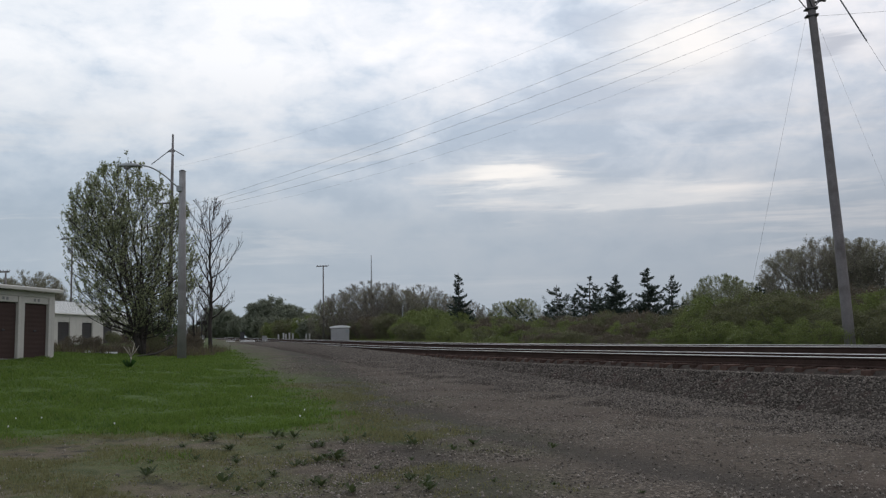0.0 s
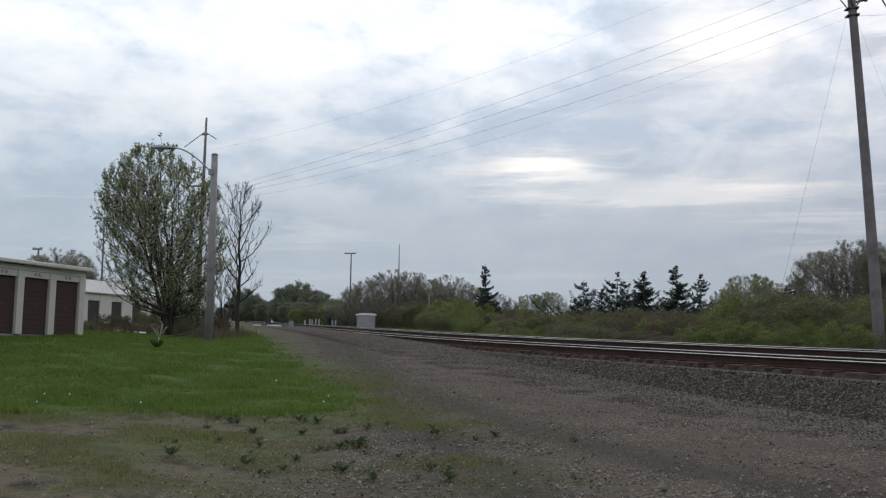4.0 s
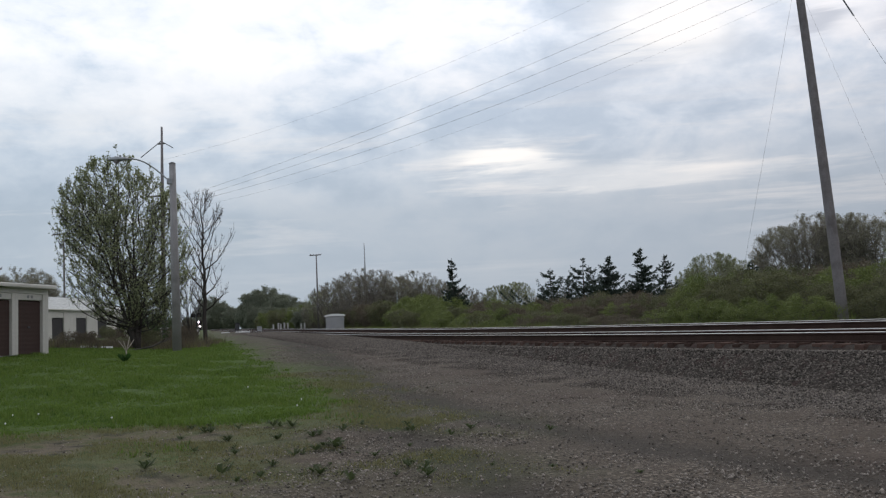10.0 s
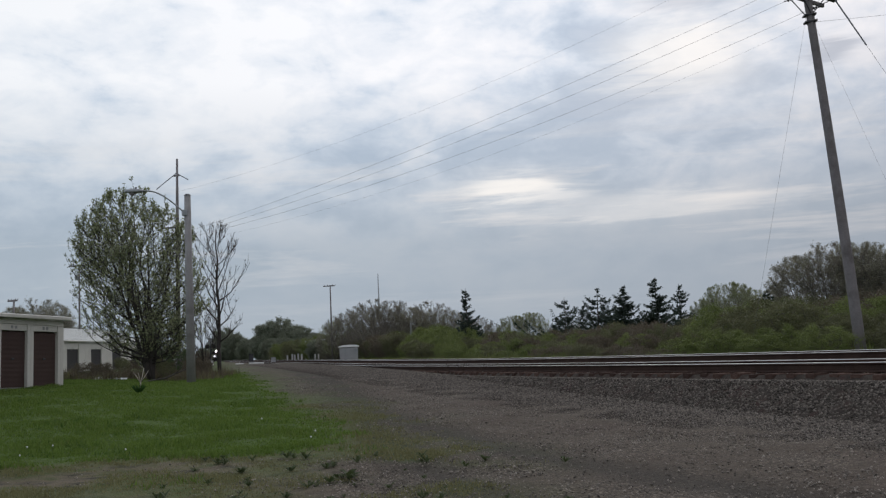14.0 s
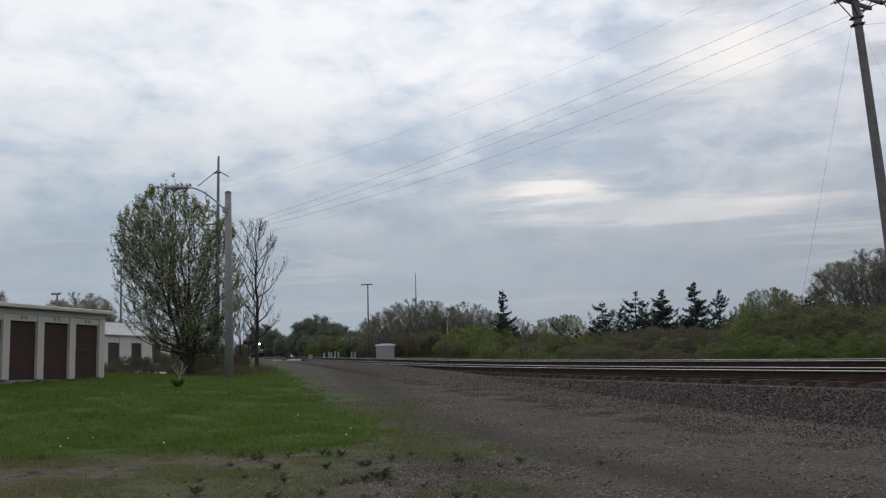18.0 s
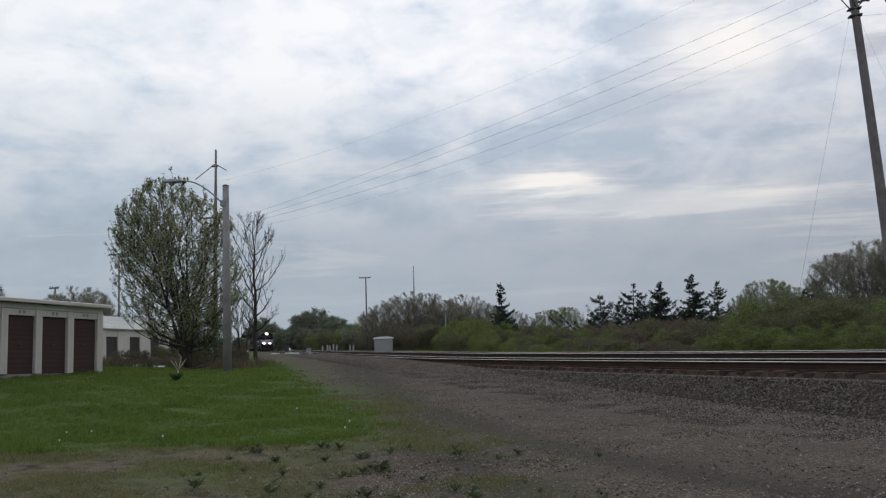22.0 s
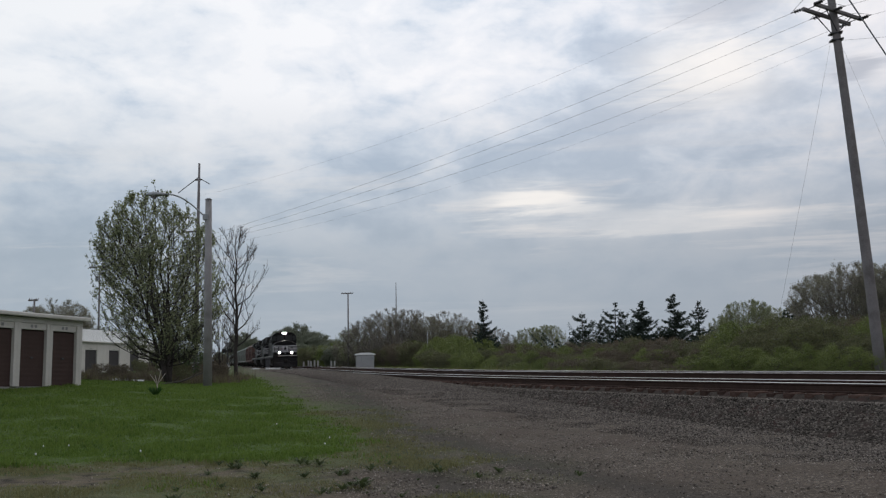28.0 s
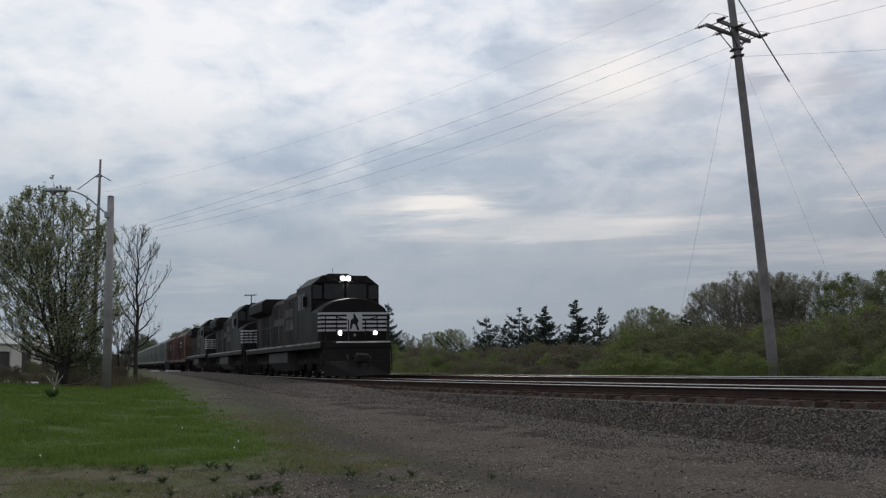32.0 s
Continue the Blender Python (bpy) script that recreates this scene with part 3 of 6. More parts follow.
def build_track(off, rise, label):
    track = thing("railway_track", label, "railway track", group="railway tracks", kind="structure")
    ds = list(np.arange(-60, 40, 1.0)) + list(np.arange(40, 200, 5)) + list(np.arange(200, 1150, 25))
    for side in (-0.753, 0.753):
        rail = part("rail", sweep(RAIL_PROFILE, off + side, TIE_TOP + rise, ds), RAIL_SIDE, track, "rusty steel rail")
        part("rail_head", sweep(HEAD_PROFILE, off + side, TIE_TOP + rise, ds), RAIL_TOP, rail, "polished running surface")
    rnd = random.Random(5 + int(off))
    metal_, tie_ = Build().box(-0.18, 0.18, -0.1, 0.1, 0, 0.02, 0.004).mesh("tie_plate"), []
    for k in range(3):
        b = Build().box(-1.3, 1.3, -0.115, 0.115, -0.18, 0, 0.015)
        b.v = [(x + rnd.uniform(-0.012, 0.012), y + rnd.uniform(-0.01, 0.01), z + rnd.uniform(-0.008, 0.004)) for x, y, z in b.v]
        tie_.append(b.mesh("tie"))
    first = -34
    rest = Build()
    count = 0
    for k in range(900):
        d = first + k * 0.53
        if d > 220:
            break
        x, y, h = on_line(d, off)
        m = pose(x + rnd.uniform(-0.04, 0.04), y, TIE_TOP + rise + climb(d) + rnd.uniform(-0.012, 0.004), 0, rnd.uniform(-0.5, 0.5), h + rnd.uniform(-1.2, 1.2))
        if count < 150:
            o = part("tie", tie_[k % 3], TIE, track)
            o.matrix_basis = m
            for side in (-0.753, 0.753):
                q = part("tie_plate", metal_, RAIL_SIDE, o)
                q.matrix_basis = pose(side, 0, 0.0)
            count += 1
        else:
            rest.box(-1.3, 1.3, -0.115, 0.115, -0.18, 0, 0, m)
    tagged(part("far_ties", rest, TIE, track), kind="stuff")


build_ballast()
build_track(0.0, 0.0, "railway track with polished rails and rust-brown wooden ties")
build_track(FAR_TRACK, FAR_RISE, "second railway track with bright rails beyond the first")

# ---- storage sheds ----


def storage_shed(m, length, width, eave, bay, door_w, door_h, label, ridge=0.25, door_paint=None):
    """Long low storage building; local x along the front, y to the back, the front's right end at the origin."""
    shed = thing("storage_shed", label, "building", m, "storage sheds")
    b = Build().box(-length, 0, 0.12, width, 0, eave - 0.05)
    part("wall", b, WHITE_METAL, shed, "white metal wall")
    part("foundation", Build().box(-length, 0, 0.06, width, -0.5, -0.003), CONCRETE, shed, "grey concrete footing")
    roof = Build()
    roof.prism([(-0.18, eave - 0.02), (width / 2, eave + ridge), (width + 0.18, eave - 0.02), (width + 0.18, eave + 0.08), (width / 2, eave + ridge + 0.10), (-0.18, eave + 0.08)], "x", -length - 0.15, 0.12)
    r = part("roof", roof, ROOF_METAL, shed, "pale low-pitched metal roof")
    seams = Build()
    for k in range(int(length / 0.6)):
        x = -k * 0.6 - 0.2
        seams.prism([(-0.18, eave + 0.08), (width / 2, eave + ridge + 0.10), (width / 2, eave + ridge + 0.13), (-0.18, eave + 0.11)], "x", x - 0.02, x + 0.02)
    part("roof_seams", seams, ROOF_METAL, r)
    part("gutter", Build().box(-length - 0.15, 0.12, -0.30, -0.183, eave - 0.04, eave + 0.09, 0.02), WHITE_METAL, r, "white box gutter")
    part("fascia", Build().box(-length, 0, -0.04, 0.117, eave - 0.22, eave - 0.045, 0.01), WHITE_METAL, shed)
    n = int(length / bay)
    post_w = bay - door_w
    post = Build().box(-post_w / 2, post_w / 2, -0.05, 0.117, 0, eave - 0.223, 0.012)
    post.box(-0.012, 0.012, -0.058, -0.052, 0, eave - 0.25, 0.002)
    post = post.mesh("post")
    slat_h = 0.15
    curve = [(0.115, 0.0), (0.07, 0.0)]
    for k in range(int(door_h / slat_h)):
        curve += [(0.067, (k + 0.5) * slat_h), (0.073, (k + 1) * slat_h)]
    curve += [(0.115, door_h)]
    slats = Build().prism(curve, "x", -door_w / 2, door_w / 2)
    slats = slats.mesh("door")
    header = Build().box(-door_w / 2, door_w / 2, -0.01, 0.116, door_h, eave - 0.223, 0.008).mesh("header")
    bars = Build().box(-0.05, 0.05, -0.018, -0.013, door_h + 0.06, door_h + 0.16).mesh("number_bar")
    handle = Build().box(-0.07, 0.07, 0.02, 0.044, 0.9, 0.96, 0.01).mesh("handle")
    for k in range(n + 1):
        part("post", post, WHITE_METAL, shed).matrix_basis = pose(-post_w / 2 - k * bay, 0, 0)
    for k in range(n):
        x = -post_w - door_w / 2 - k * bay
        door = part("door", slats, door_paint or BROWN_DOOR, shed, "roller door, shut")
        door.matrix_basis = pose(x, 0, 0)
        part("handle", handle, DARK_STEEL, door)
        part("header", header, WHITE_METAL, shed).matrix_basis = pose(x, 0, 0)
        for k2 in (-0.09, 0.09):
            part("number_bar", bars, BAR, shed).matrix_basis = pose(x + k2, 0, 0)
    return shed


SHED_YAW = 72.0
storage_shed(pose(-13.65, 34.34, 1.06, 0, 1.6, SHED_YAW), 26, 6, 2.28, 1.46, 1.17, 1.85, "white metal storage shed with brown roller doors on the grass")
storage_shed(pose(-36.7, 118.2, 1.2, 0, 0, 90), 42, 9, 3.1, 6.2, 3.0, 2.35, "long white storage building with dark doors beyond the shrubs", ridge=1.6, door_paint=DARK_DOOR)

# ---- poles, lamp, wires ----


def street_lamp():
    x, y = -10.58, 39.61
    z = gz(x, y)
    top = 8.45 - z
    lamp = thing("street_lamp", "street lamp with curved steel arm on a grey wooden pole", "street lamp", pose(x, y, z - 0.05, 0, 0.25, 0))
    part("pole", Build().path([(0, 0, 0), (0, 0, top * 0.5), (0, 0, top)], [0.185, 0.16, 0.13], 12), CONCRETE, lamp, "grey wooden pole", True)
    part("pole_cap", Build().tube((0, 0, top), (0, 0, top + 0.05), 0.15, 0.08, 12), DARK_STEEL, lamp)
    pts = []
    for k in range(13):
        u = k / 12
        pts.append((-0.12 - 1.6 * u, -0.55 * u, top - 0.72 + 0.95 * math.sin(u * math.pi * 0.56) - 0.05 * u))
    part("arm", Build().path(pts, 0.03, 8), STEEL, lamp, "curved steel arm", True)
    part("bracket", Build().box(-0.2, 0.02, -0.18, 0.05, top - 0.85, top - 0.6, 0.02), STEEL, lamp)
    ex, ey, ez = pts[-1]
    head = Build()
    for (u, w, h) in ((0.0, 0.07, 0.07), (0.16, 0.12, 0.1), (0.42, 0.17, 0.13), (0.66, 0.15, 0.11), (0.8, 0.05, 0.05)):
        head.v += [(ex + 0.12 - u, ey + w * math.cos(a), ez + h * math.sin(a) * (1.0 if math.sin(a) > 0 else 0.5)) for a in [2 * math.pi * i / 10 for i in range(10)]]
    for k in range(4):
        head.f += [(k * 10 + i, k * 10 + (i + 1) % 10, k * 10 + 10 + (i + 1) % 10, k * 10 + 10 + i) for i in range(10)]
    head.f += [tuple(range(9, -1, -1)), tuple(range(40, 50))]
    hd = part("lamp_head", head, STEEL, lamp, "grey cobra-head lantern", True)
    glass = Build()
    for k in range(6):
        a0, r0 = k / 6, 0.14 * math.cos(k / 6 * 1.4)
        r1 = 0.14 * math.cos((k + 1) / 6 * 1.4)
        glass.tube((ex - 0.35, ey, ez - 0.05 - 0.13 * a0), (ex - 0.35, ey, ez - 0.05 - 0.13 * (k + 1) / 6), r0, r1, 12)
    part("refractor", glass, PORCELAIN, hd, "grey glass bowl", True)
    part("photocell", Build().tube((ex - 0.2, ey, ez + 0.08), (ex - 0.2, ey, ez + 0.18), 0.04, 0.035), DARK_STEEL, hd)


def insulator(b, p, way, n=4):
    """A string of bells from p along way."""
    p, way = Vector(p), Vector(way).normalized()
    for k in range(n):
        b.tube(p + way * (0.1 * k + 0.05), p + way * (0.1 * k + 0.10), 0.075, 0.035, 10)
    b.tube(p, p + way * (0.1 * n + 0.15), 0.018, n=6)
    return p + way * (0.1 * n + 0.15)


def wire(name, p, q, sag, r=0.0055, n=40, label="thin overhead power wire", group="overhead wires"):
    p, q = Vector(p), Vector(q)
    pts = [p.lerp(q, k / n) - Vector((0, 0, 4 * sag * (k / n) * (1 - k / n))) for k in range(n + 1)]
    ob = part(name, Build().path(pts, r, 5), WIRE, None, label)
    return tagged(ob, label, "wire", group)


POLE = Vector((15.04, 37.0, 0.3))
POLE_TOP = Vector((14.16, 37.32, 17.2))
MAST = (-16.15, 57.8)
ARM_DIR = Vector((0.84, 0.54, -0.06)).normalized()
LINE_DIR = Vector((-0.463, 0.886, 0)).normalized()
ARM_Z = 14.51
AWAY = Vector((0.463, -0.886, 0.0)).normalized()


def on_pole(z):
    """The pole's middle at a height, from its foot."""
    return (POLE_TOP - POLE) * ((z - POLE.z) / (POLE_TOP.z - POLE.z))


def utility_pole():
    pole = thing("utility_pole", "leaning weathered wooden utility pole with double crossarms", "utility pole", pose(*POLE))
    top = POLE_TOP - POLE
    bow = Vector((0.05, -0.02, 0))
    pts = [top * (k / 10) + bow * (4 * (k / 10) * (1 - k / 10)) for k in range(11)]
    part("pole", Build().path(pts, [0.21 - 0.075 * k / 10 for k in range(11)], 14), WOOD_POLE, pole, "dark weathered wood", True)
    mid = on_pole(ARM_Z)
    arms = []
    turn = ARM_DIR.to_track_quat("X", "Z").to_matrix().to_4x4()
    for side in (1, -1):
        c = mid + LINE_DIR * (0.24 * side) - Vector((0, 0, 0.035 * side)) - ARM_DIR * (0.06 * side)
        b = Build().box(-1.38, 1.38, -0.055, 0.055, -0.07, 0.07, 0.012, Matrix.Translation(c) @ turn)
        arms.append(part("crossarm", b, WOOD_POLE, pole, "timber crossarm"))
        for s in (-1, 1):
            brace = Build().tube(c + ARM_DIR * 0.72 * s - Vector((0, 0, 0.07)), on_pole(ARM_Z - 0.78) + LINE_DIR * (0.13 * side), 0.022)
            part("brace", brace, DARK_STEEL, pole)
    for s in (-1.2, -0.45, 0.45, 1.2):
        bolt = Build().tube(mid + ARM_DIR * s - LINE_DIR * 0.3, mid + ARM_DIR * s + LINE_DIR * 0.3, 0.018)
        part("spacer_bolt", bolt, DARK_STEEL, pole)
    hooks = []
    for s in (-1.36, -0.25, 1.3):
        ends = []
        for side, way in ((1, LINE_DIR * 0.5 + Vector((-0.42, 0.28, -0.05))), (-1, AWAY)):
            one = Build()
            ends.append(insulator(one, mid + ARM_DIR * s + LINE_DIR * (0.26 * side), way, 4))
            part("insulator", one, INSULATOR, pole, "string of dark insulator bells", True)
        drop = 0.32 if s > 0.5 else 0.38
        loop = [ends[0].lerp(ends[1], k / 10) + Vector((0, 0, drop * math.sin(math.pi * k / 10))) - LINE_DIR * (0.1 * math.sin(2 * math.pi * k / 10)) for k in range(11)]
        part("jumper", Build().path(loop, 0.009, 5), WIRE, pole)
        hooks.append([POLE + e for e in ends])
    for z in (13.72, 13.45):
        low = on_pole(z)
        part("clamp", Build().box(low.x - 0.22, low.x + 0.22, low.y - 0.17, low.y + 0.17, low.z - 0.03, low.z + 0.03, 0.01), DARK_STEEL, pole)
        part("spool", Build().tube(low + AWAY * 0.2, low + AWAY * 0.34, 0.05, 0.04, 8), INSULATOR, pole)
    return hooks


def far_pole():
    """The thin tall pole behind the tree, to which the wires run."""
    x, y = MAST
    z = gz(x, y)
    pole = thing("utility_pole", "slim tall wooden utility pole behind the leafy tree", "utility pole", pose(x, y, z - 0.1))
    top = 13.85 - z
    part("pole", Build().path([(0, 0, 0), (0.1, 0, top * 0.6), (0.2, 0, top)], [0.15, 0.11, 0.06], 10), WOOD_POLE, pole, smooth=True)
    for k, (zz, l) in enumerate(((top - 1.0, 0.22), (top - 4.1, 1.1), (top - 4.9, 1.1))):
        part("crossarm", Build().box(-l, l * 0.8, -0.05, 0.05, zz - 0.05, zz + 0.05, 0.01, pose(0.15, 0, 0, 0, 0, -15)), WOOD_POLE, pole)
        if k == 0:
            part("brace", Build().tube((-1.1, 0.1, zz - 0.75), (0.15, 0, zz + 0.15), 0.025), DARK_STEEL, pole)
            part("bracket", Build().tube((0.2, 0, zz + 0.1), (0.85, -0.1, zz - 0.3), 0.025), DARK_STEEL, pole)
    return [Vector((x - 0.25, y, 9.1)), Vector((x + 0.15, y, 9.0)), Vector((x + 0.5, y, 8.95)), Vector((x + 0.1, y, 11.75))]


def wires():
    ends = far_pole()
    hooks = utility_pole()
    for (a, b), e, sag in zip(hooks, ends, (0.5, 0.6, 0.8)):
        wire("power_wire", a, e, sag)
        wire("power_wire", b, b + AWAY * 30 + Vector((0, 0, 0.6)), 1.1)
    low = POLE + on_pole(13.45)
    wire("phone_wire", low, Vector(ends[2]) - Vector((0, 0, 0.3)), 0.95, 0.0025, label="faint lower overhead cable")
    wire("phone_wire", low, low + Vector((0.93, -0.36, 0.0)) * 46, 0.8, 0.005, label="faint lower overhead cable")
    wire("ground_wire", POLE_TOP - Vector((0, 0, 0.2)), Vector(ends[3]), 1.0, 0.003, label="faint top overhead wire")
    # stays
    wire("stay_wire", POLE + on_pole(14.1), (12.7, 43.2, 0.6), 0.0, 0.004, 8, "thin stay wire from the pole to the ground", "stay wires")
    wire("stay_wire", POLE + on_pole(13.9), (18.6, 36.4, 0.35), 0.0, 0.003, 8, "thin stay wire from the pole to the ground", "stay wires")
    a, b = POLE + on_pole(16.5), Vector((21.8, 35.0, 0.35))
    wire("stay_wire", a, a.lerp(b, 0.262), 0.0, 0.028, 6, "thick dark stay from the pole top", "stay wires")
    wire("stay_wire", a.lerp(b, 0.262), b, 0.0, 0.006, 6, "thin stay wire from the pole to the ground", "stay wires")


street_lamp()
wires()


def small_pole(x, y, z0, top, arm, r=0.13, low_arm=0.0, label="distant wooden utility pole with one crossarm", name="utility_pole"):
    pole = thing(name, label, "utility pole" if arm else "mast", pose(x, y, z0))
    part("pole", Build().path([(0, 0, 0), (0.03, 0, (top - z0) * 0.6), (0.08, 0, top - z0)], [r, r * 0.8, r * (0.65 if arm else 0.35)], 8), WOOD_POLE if arm else STEEL, pole, smooth=True)
    if arm:
        part("crossarm", Build().box(-arm, arm, -0.08, 0.08, top - z0 - 0.22, top - z0 - 0.05, 0.02, pose(0, 0, 0, 0, -0.5, 0)), WOOD_POLE, pole)
        for s in (-0.9, -0.4, 0.5, 0.95):
            part("insulator", Build().tube((arm * s, 0, top - z0 - 0.05), (arm * s, 0, top - z0 + 0.1), 0.06, 0.04), PORCELAIN, pole)
    if low_arm:
        part("crossarm", Build().box(-0.2, low_arm, -0.08, 0.08, top - z0 - 1.1, top - z0 - 0.95, 0.02), WOOD_POLE, pole)
        part("transformer", Build().tube((-0.3, 0, top - z0 - 2.0), (-0.3, 0, top - z0 - 1.3), 0.2, n=10), STEEL, pole)
    return pole


small_pole(-20.9, 168.7, gz(-20.9, 168.7), 13.7, 1.0, 0.17)
small_pole(-19.4, 259.3, gz(-19.4, 259.3), 22.6, 0, 0.28, label="tall thin radio mast far beyond the trees", name="radio_mast")
small_pole(-47.9, 126.3, gz(-47.9, 126.3), 15.0, 1.2, 0.15, 1.5)
small_pole(-48.9, 109.5, gz(-48.9, 109.5), 9.7, 0.55, 0.15)
small_pole(-5.2, 118.0, 0.6, 5.3, 0, 0.07, label="slim pale steel post among the bushes", name="steel_post")


HUT_ROOF = material("white_roof_paint", (0.78, 0.78, 0.77), 0.5, scale=2, vary=0.06, bump=0.03)


def relay_hut():
    x, y = -11.75, 109.4
    hut = thing("relay_hut", "small grey metal railway equipment hut with a pale curved roof", "hut", pose(x, y, 0.45, 0, 0, 8))
    body = part("body", Build().box(-0.98, 0.98, -0.9, 0.9, 0.1, 2.05, 0.02), HUT, hut, "grey sheet-metal walls")
    part("base", Build().box(-1.25, 1.25, -0.97, 0.97, -0.1, 0.1, 0.02), CONCRETE, hut)
    arc = [(-1.14, 2.054)] + [(1.14 * math.cos(math.pi - k * math.pi / 10), 2.10 + 0.2 * math.sin(k * math.pi / 10)) for k in range(11)] + [(1.14, 2.054)]
    part("roof", Build().prism(arc, "y", -1.0, 1.0), HUT_ROOF, hut, "pale curved roof")
    part("door", Build().box(-0.4, 0.4, -0.94, -0.903, 0.2, 1.9, 0.01), HUT, body)
    part("vent", Build().box(0.6, 1.0, -0.93, -0.903, 1.5, 1.8, 0.01), STEEL, body)


relay_hut()

# ---- trees and shrubs ----


def grow(rnd, height, radius, stems=5, waist=0.5, clear=0.1, branches=26, twigs=4, r0=None, rise=0.14, round_=0.5, fan=0.8, fork=0.0, inner=0.55, base=0.12, thick=1.0):
    """Limbs that fill a rounded outline: lists of (points, radii, level), and points along the twigs."""
    limbs, tips = [], []
    r0 = r0 or height * 0.016

    def reach(z):
        f = min(max((z / height - clear) / (1 - clear), 0.0), 1.0)
        if f < waist:
            return radius * (0.12 + 0.88 * math.sin(f / waist * math.pi / 2))
        return radius * max(0.02, (1 - ((f - waist) / (1 - waist)) ** 2)) ** round_

    for s in range(stems):
        a = s * 2.39996 + rnd.uniform(-0.3, 0.3)
        f = fan * math.sqrt((s + 0.5) / stems) if stems > 1 else 0.06
        top = height * (1.0 - 0.12 * f * rnd.random() - (0.3 * f ** 2)) * rnd.uniform(0.9, 0.99)
        pts, rs = [], []
        n = 9
        for k in range(n + 1):
            u = k / n
            z = top * u
            r = f * reach(z) * float(smooth(fork, 0.75, u)) + (base if fork == 0 else 0.02)
            b = a + 0.25 * math.sin(u * 5 + s)
            pts.append(Vector((math.cos(b) * r + rnd.gauss(0, 0.012) * height * max(u - fork, 0) * 0.4, math.sin(b) * r + rnd.gauss(0, 0.012) * height * max(u - fork, 0) * 0.4, z)))
            rs.append(r0 * (1 - 0.88 * u) * (1.0 if stems == 1 else 0.8))
        limbs.append((pts, rs, 0))
        for k in range(branches):
            u = clear + (0.97 - clear) * (k + rnd.random()) / branches
            i = min(int(u * n), n - 1)
            p = pts[i].lerp(pts[i + 1], u * n - i)
            dz = height * rise * rnd.uniform(0.5, 1.5) * (1.15 - 0.7 * u)
            z = min(p.z + dz, height * 0.995)
            b = math.atan2(p.y, p.x) + rnd.gauss(0, 0.9) if stems > 1 else rnd.uniform(0, 2 * math.pi)
            r = reach(z) * rnd.uniform(inner, 1.0)
            q = Vector((math.cos(b) * r, math.sin(b) * r, z))
            away = q - p
            longest = height * 0.34
            if away.length > longest:
                q = p + away * (longest / away.length)
            mid = p.lerp(q, 0.5) + Vector((rnd.gauss(0, 0.03), rnd.gauss(0, 0.03), -0.03)) * height * 0.5
            rb = max(rs[i] * 0.42, 0.007 * thick)
            limbs.append(([p, mid, q], [rb, rb * 0.7, rb * 0.3], 2))
            out = (q - p).normalized()
            for j in range(twigs):
                v = rnd.uniform(0.35, 1.0)
                e = p.lerp(mid, v * 2) if v < 0.5 else mid.lerp(q, v * 2 - 1)
                w = (out * 0.7 + Vector((rnd.gauss(0, 0.5), rnd.gauss(0, 0.5), rnd.uniform(0.2, 1.0)))).normalized()
                l = height * rnd.uniform(0.03, 0.075)
                limbs.append(([e, e + w * l], [max(rb * 0.35, 0.005 * thick), 0.003 * thick], 3))
                tips += [e + w * l * x for x in (0.3, 0.65, 1.0)]
            tips += [mid.lerp(q, 0.3), q]
    return limbs, tips


